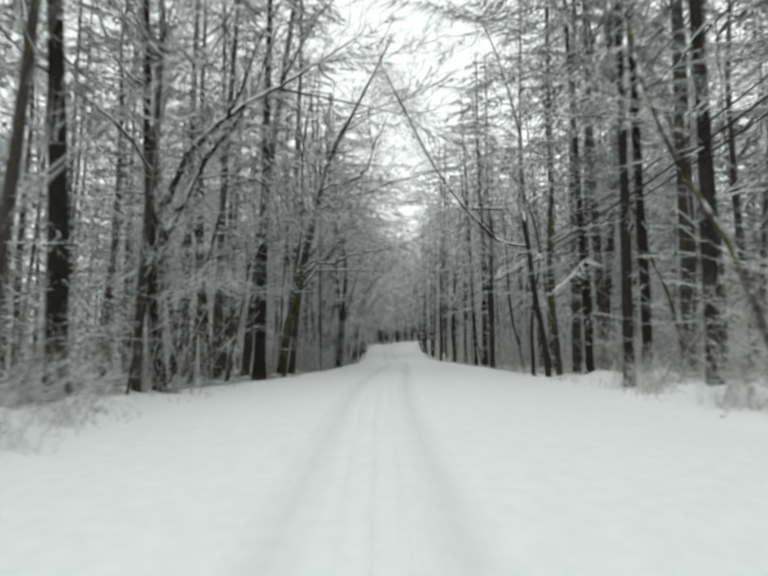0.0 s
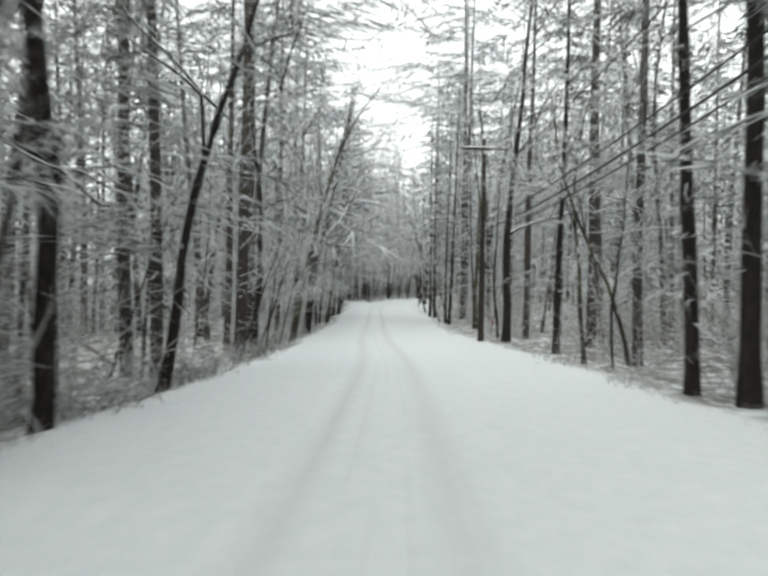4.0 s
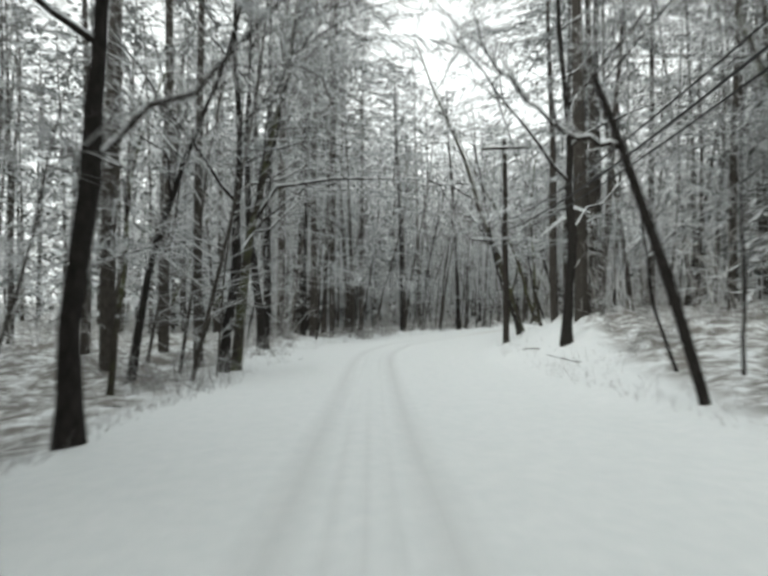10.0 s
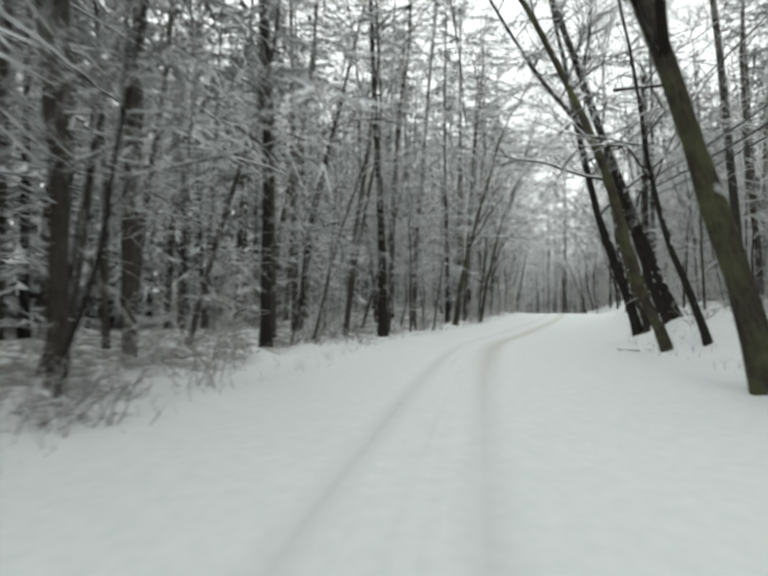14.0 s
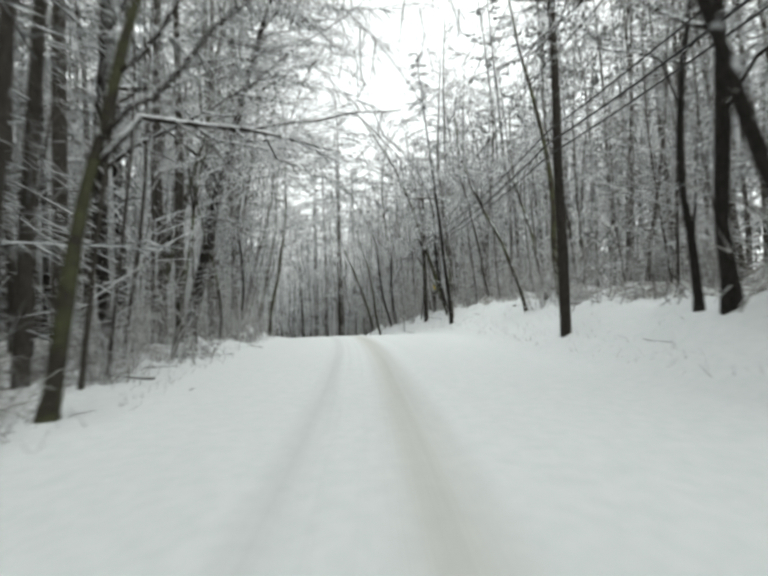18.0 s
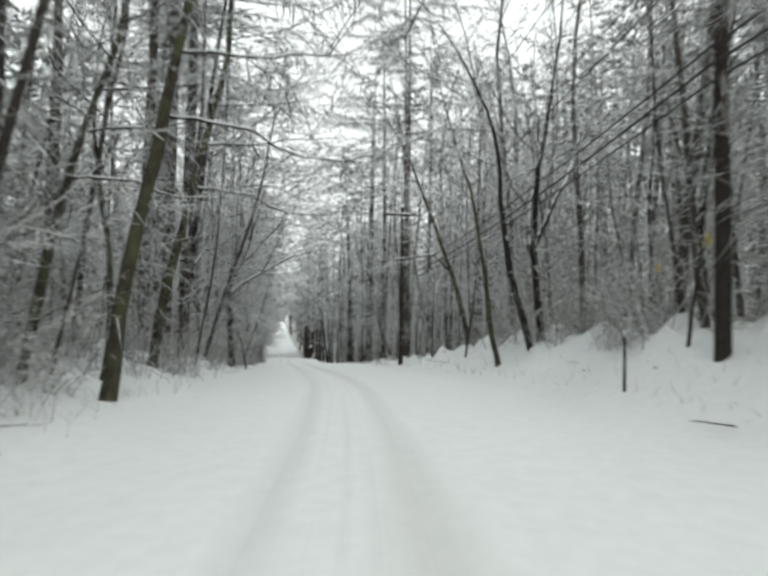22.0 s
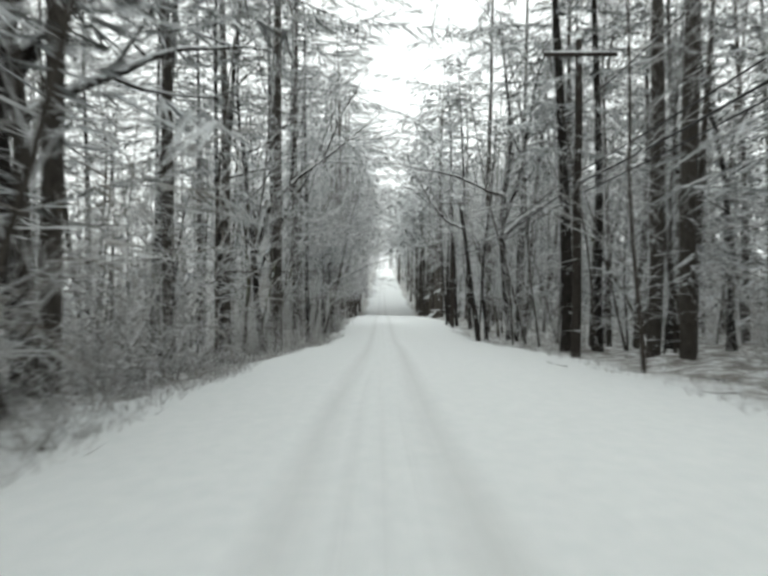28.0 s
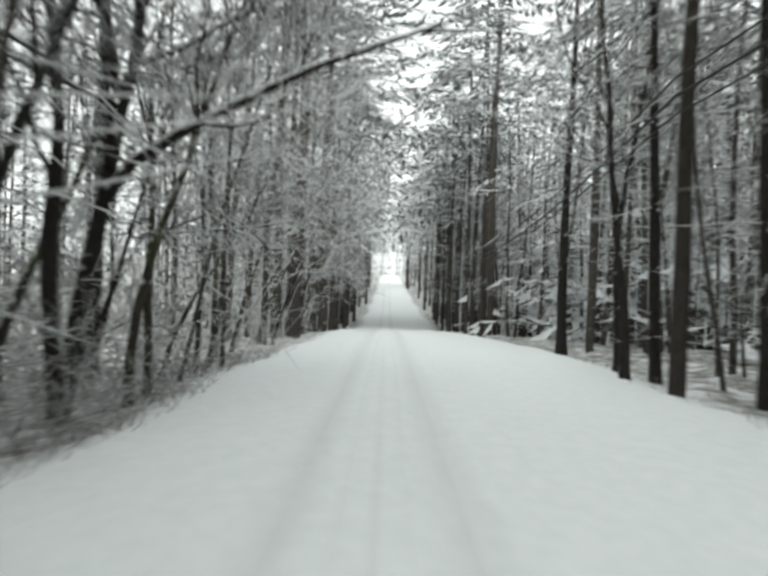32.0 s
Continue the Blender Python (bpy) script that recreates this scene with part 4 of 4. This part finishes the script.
def brush_spot(n):
    left = n % 2 == 0
    s = rng.uniform(-2, 325)
    if rng.random() < 0.5:
        s = rng.uniform(*rng.choice(((-2, 20), (44, 125), (185, 235), (225, 310)) if left else ((-2, 25), (40, 80), (165, 260), (185, 250))))
    return left, s


def brush():
    """Brush nearest the road, each a thing of its own."""
    for n in range(130):
        left, s = brush_spot(n)
        if n % 6 == 0:
            s = rng.uniform(200, 285)
        out = 0.5 + 4 * rng.random() ** 1.4
        if not left and 115 < s < 262:
            out += 1.6
        l = float(edge_left(s) - out if left else edge_right(s) + out)
        size = rng.uniform(0.6, 1.15) * (0.65 if out < 1.2 else 1)
        stand(rng.choice(BRUSH_KINDS), s, l, size, None, abs(rng.gauss(0, 6)), -90 if left else 90)


def tangle(name, label, where, material):
    """Much brush joined into one mesh: spots of kind, s, l and size."""
    verts, faces, first = [], [], 0
    for kind, s, l, size in where:
        x, y = place(s, l)
        m = Matrix.Translation((float(x), float(y), float(height(s, l)) - 0.05)) @ Matrix.Rotation(rng.uniform(0, 6.3), 4, "Z") @ Matrix.Scale(size, 4)
        data = BRUSH_KINDS[kind].data
        co = np.empty(len(data.vertices) * 3, np.float32)
        data.vertices.foreach_get("co", co)
        verts.append(co.reshape(-1, 3) @ np.array(m.to_3x3()).T + np.array(m.translation))
        faces += [tuple(v + first for v in p.vertices) for p in data.polygons]
        first += len(data.vertices)
    data = bpy.data.meshes.new(name)
    data.from_pydata(np.vstack(verts).tolist(), [], faces)
    data.materials.append(material)
    data.update()
    tagged(new(name, data), label, "undergrowth", "", "stuff")


EDGE_BRAMBLES = ((228, 270, 1.0, 5.5, 56, -1), (215, 262, 2.2, 7.0, 60, 1), (150, 215, 2.0, 6.0, 46, 1), (120, 215, 0.9, 3.5, 60, -1), (264, 325, 0.5, 3.0, 44, -1), (40, 115, 0.5, 2.5, 40, -1), (0, 28, 1.5, 5.0, 16, -1), (0, 28, 2.5, 6.0, 16, 1))


def undergrowth():
    """The tangle between the trunks further in, and the brambles along the edges."""
    inner, brambles = [], []
    for n in range(520):
        left, s = brush_spot(n)
        if n % 4 == 0:
            s = rng.uniform(225, 365)
        out = 2.5 + 16 * rng.random() ** 1.3
        inner.append((3 if rng.random() < 0.75 else 1, s, float(edge_left(s) - out if left else edge_right(s) + out), rng.uniform(0.9, 2.0)))
    for s_from, s_to, near, far, count, side in EDGE_BRAMBLES:
        for _ in range(count):
            s, out = rng.uniform(s_from, s_to), rng.uniform(near, far)
            brambles.append((2, s, float(edge_left(s) - out if side < 0 else edge_right(s) + out), rng.uniform(0.5, 1.2)))
    tangle("undergrowth", "grey-brown tangle of twigs between the trunks, dusted with snow", inner, BRUSH)
    tangle("brambles", "low brown brambles half buried in roadside snow", brambles, BRAMBLE)


def thicket(s_from, s_to, out_from, out_to, count, side, low, high):
    """Brush crowded together on one stretch."""
    for _ in range(count):
        s, out = rng.uniform(s_from, s_to), rng.uniform(out_from, out_to)
        l = float(edge_left(s) - out if side < 0 else edge_right(s) + out)
        stand(rng.choice(BRUSH_KINDS), s, l, rng.uniform(low, high), None, abs(rng.gauss(0, 6)), 90 * side)


brush()
thicket(1, 26, 2.0, 5.0, 16, -1, 0.9, 1.3)
thicket(36, 54, 0.9, 4.5, 26, -1, 0.9, 1.5)
thicket(196, 226, 0.9, 4.5, 22, -1, 0.6, 1.2)
thicket(226, 262, 2.0, 6.5, 42, -1, 0.7, 1.3)
thicket(262, 290, 1.2, 5.0, 22, -1, 0.8, 1.4)
thicket(222, 262, 3.0, 7.0, 22, 1, 0.5, 0.9)
thicket(1, 26, 2.6, 6.0, 12, 1, 0.8, 1.3)
thicket(290, 330, 0.6, 3.5, 18, -1, 0.5, 1.0)
undergrowth()


# dry stalks poking out of the snow along both edges
def stalks():
    shape = Shape()
    for n in range(15000):
        if n < 5000:
            s, out, tall = rng.uniform(-3, 322), abs(rng.gauss(0.1, 0.9)) - 0.12, rng.uniform(0.06, 0.4)
        else:
            # matted dead grass down the embankment
            s, out, tall = rng.uniform(*rng.choice(((30, 125), (262, 330)))), abs(rng.gauss(0.0, 1.3)) - 0.05, rng.uniform(0.1, 0.35)
        l = float(edge_left(s) - out if n % 2 or n > 11500 else edge_right(s) + out)
        x, y = place(s, l)
        foot = Vector((float(x), float(y), float(height(s, l)) - 0.03))
        way = Vector((rng.gauss(0, 0.6), rng.gauss(0, 0.6), 1)).normalized()
        shape.spike(foot, foot + way * tall, 0.007)
    tagged(new("dry_stalks", shape.mesh("dry_stalks", BRAMBLE)), "dry brown stalks poking out of the roadside snow", "grass", "", "stuff")


stalks()


def fallen_branch(s, l, long, bearing, thick=0.02):
    """A stick lying half sunk in the snow, with a side shoot or two."""
    x, y = place(s, l)
    head = float(np.interp(s, S_LINE, HEAD_NEAR)) + radians(bearing)
    way = Vector((math.sin(head), math.cos(head), 0))
    shape = Shape()
    flat = bend(Vector((0, 0, 0)), way, long, 6, 0.12, 0)
    flat = [Vector((p.x, p.y, abs(p.z) * 0.5 + 0.01)) for p in flat]
    shape.tube(flat, taper(thick, thick * 0.35, 7), 5)
    for _ in range(3):
        p, w = at(flat, rng.uniform(0.3, 0.9))
        shape.tube([p, p + (w + Vector((-w.y, w.x, 0.3)) * rng.choice((-1, 1))).normalized() * long * rng.uniform(0.15, 0.3)], (thick * 0.5, thick * 0.2), 4)
    ob = tagged(new("fallen_branch", shape.mesh("fallen_branch", LIMB)), "dark broken branch lying on the roadside snow", "branch", "fallen branches by the road")
    ob.location = (float(x), float(y), float(height(s, l)) + 0.005)


def litter():
    for n in range(240):
        s = rng.uniform(6, 322) if n < 130 else rng.uniform(*((120, 275), (0, 30))[n % 9 == 0])
        out = rng.uniform(-0.5, 2.6) if n < 130 else rng.uniform(0.6, 5.5)
        fallen_branch(s, float(edge_left(s) - out if n % 2 else edge_right(s) + out), rng.uniform(0.2, 0.9) * (1 if n < 130 else 2.2), rng.uniform(0, 360), rng.uniform(0.008, 0.02) * (1 if n < 130 else 1.5))


litter()

# the power line
POLES = ((8, 7.4), (41.5, 5.9), (73.3, 5.4), (110, 5.8), (139, 5.8), (170, 6.0), (199, 5.9), (229, 7.2), (260, 6.2), (291.2, 6.3), (322.4, 5.5), (355, 6.5), (388, 6.6))


def utility_pole(s, l, double=False):
    """A wooden pole with crossarm, braces, pins and insulators, and the cable clamps lower down."""
    x, y = place(s, l)
    root = thing("utility_pole", "weathered wooden utility pole with a crossarm, beside the road", "pole", "poles of the power line")
    root.location = (float(x), float(y), float(height(s, l)))
    root.rotation_euler = (0, 0, -float(np.interp(s, S_LINE, HEAD_NEAR)))
    shaft = Shape().tube([Vector((0.02 * math.sin(z), 0, z)) for z in (-0.6, 0, 2.5, 5, 7.5, 10.8)], (0.165, 0.16, 0.15, 0.135, 0.12, 0.1), 12)
    part("shaft", shaft.mesh("shaft", POLE_WOOD, True), root)
    for z in ((9.9, 9.2) if double else (9.9,)):
        arm = bmesh.new()
        bmesh.ops.create_cube(arm, size=1, matrix=Matrix.Translation((0, -0.15, z)) @ Matrix.Diagonal((2.4, 0.1, 0.12, 1)))
        bmesh.ops.bevel(arm, geom=arm.edges[:], offset=0.012, segments=1, affect="EDGES")
        data = bpy.data.meshes.new("crossarm")
        arm.to_mesh(data)
        arm.free()
        data.materials.append(POLE_WOOD)
        part("crossarm", data, root)
        part("snow", Shape().tube([Vector((-1.18, -0.15, z + 0.065)), Vector((0, -0.15, z + 0.075)), Vector((1.18, -0.15, z + 0.065))], (0.04, 0.05, 0.04), 6).mesh("snow", SNOW, True), root, "snow lying on the crossarm")
        for side in (-1, 1):
            part("brace", Shape().tube([Vector((side * 0.7, -0.14, z - 0.05)), Vector((side * 0.05, -0.12, z - 0.65))], (0.018, 0.018), 4).mesh("brace", STEEL), root)
            for reach in (0.45, 1.1):
                pts = [Vector((side * reach, -0.15, z + d)) for d in (0.05, 0.12, 0.14, 0.19, 0.21, 0.26)]
                part("insulator", Shape().tube(pts, (0.012, 0.012, 0.05, 0.05, 0.035, 0.03), 8).mesh("insulator", PORCELAIN, True), root, "grey porcelain insulator")
    for z in (5.2, 5.55, 5.9, 7.9):
        part("clamp", Shape().tube([Vector((-0.13, 0, z)), Vector((-0.24, 0, z)), Vector((-0.24, 0, z + 0.09))], (0.02, 0.02, 0.025), 5).mesh("clamp", STEEL), root, "steel cable clamp")
    return root


def cable(name, label, side, z, radius, sag):
    """One line from pole to pole, hanging through between them."""
    pts, radii = [], []
    tops = []
    for s, l in POLES:
        x, y = place(s, l)
        head = float(np.interp(s, S_LINE, HEAD_NEAR))
        tops.append(Vector((float(x) + side * math.cos(head), float(y) - side * math.sin(head), float(height(s, l)) + z)))
    for a, b in zip(tops[:-1], tops[1:]):
        for k in range(14):
            u = k / 14
            pts.append(a.lerp(b, u) - Vector((0, 0, 4 * sag * u * (1 - u))))
    pts.append(tops[-1])
    shape = Shape().tube(pts, [radius] * len(pts), 6)
    tagged(new(name, shape.mesh(name, WIRE, True)), label, "cable", "cables of the power line")


for n, (s, l) in enumerate(POLES):
    utility_pole(s, l, n == 7)
cable("power_cable", "black power cable on the upper crossarm", -1.1, 10.17, 0.014, 0.5)
cable("power_cable", "black power cable on the upper crossarm", 1.1, 10.17, 0.014, 0.55)
cable("power_cable", "black neutral cable below the crossarm", -0.26, 7.97, 0.016, 0.5)
cable("telephone_cable", "thick black telephone cable hung from pole to pole", -0.25, 5.97, 0.02, 0.45)
cable("telephone_cable", "black telephone cable hung from pole to pole", -0.25, 5.62, 0.026, 0.5)
cable("telephone_cable", "black telephone cable dusted with snow", -0.25, 5.27, 0.02, 0.42)


# small things by the road
def marker_post(s, l, tall):
    x, y = place(s, l)
    root = thing("marker_post", "thin dark marker post in the roadside snow", "post")
    root.location = (float(x), float(y), float(height(s, l)))
    part("stake", Shape().tube([Vector((0, 0, -0.2)), Vector((0.01, 0, tall * 0.5)), Vector((0, 0, tall))], (0.035, 0.032, 0.03), 6).mesh("stake", POLE_WOOD, True), root)
    part("snow", Shape().tube([Vector((0, 0, tall - 0.01)), Vector((0, 0, tall + 0.04)), Vector((0, 0, tall + 0.06))], (0.035, 0.032, 0.012), 6).mesh("snow", SNOW, True), root, "cap of snow")


marker_post(230, 5.7, 1.2)

YELLOW = plain("yellow_sheet", (0.55, 0.40, 0.06), (0.68, 0.50, 0.10), 6, 0.6)
RED = plain("red_tape", (0.5, 0.06, 0.03), (0.6, 0.09, 0.04), 9, 0.5)


def notice(s, l, z, wide, tall, material, label):
    """A small flat sheet nailed up, facing down the road."""
    x, y = place(s, l)
    bm = bmesh.new()
    bmesh.ops.create_cube(bm, size=1, matrix=Matrix.Diagonal((wide, 0.006, tall, 1)))
    data = bpy.data.meshes.new("notice")
    bm.to_mesh(data)
    bm.free()
    data.materials.append(material)
    ob = tagged(new("notice", data), label, "sign")
    ob.location = (float(x), float(y), float(height(s, l)) + z)
    ob.rotation_euler = (0, 0, -float(np.interp(s, S_LINE, HEAD_NEAR)))


slender_at(232.3, 8.8, 0.1, -2)
notice(232.15, 8.8, 2.1, 0.24, 0.32, YELLOW, "faded yellow notice nailed to a thin trunk")
slender_at(240.3, 12.2, 0.1, -3)
notice(240.15, 12.2, 1.7, 0.22, 0.3, YELLOW, "faded yellow notice nailed to a thin trunk")
notice(72.82, 5.87, 1.05, 0.1, 0.07, RED, "red tag nailed to the utility pole")
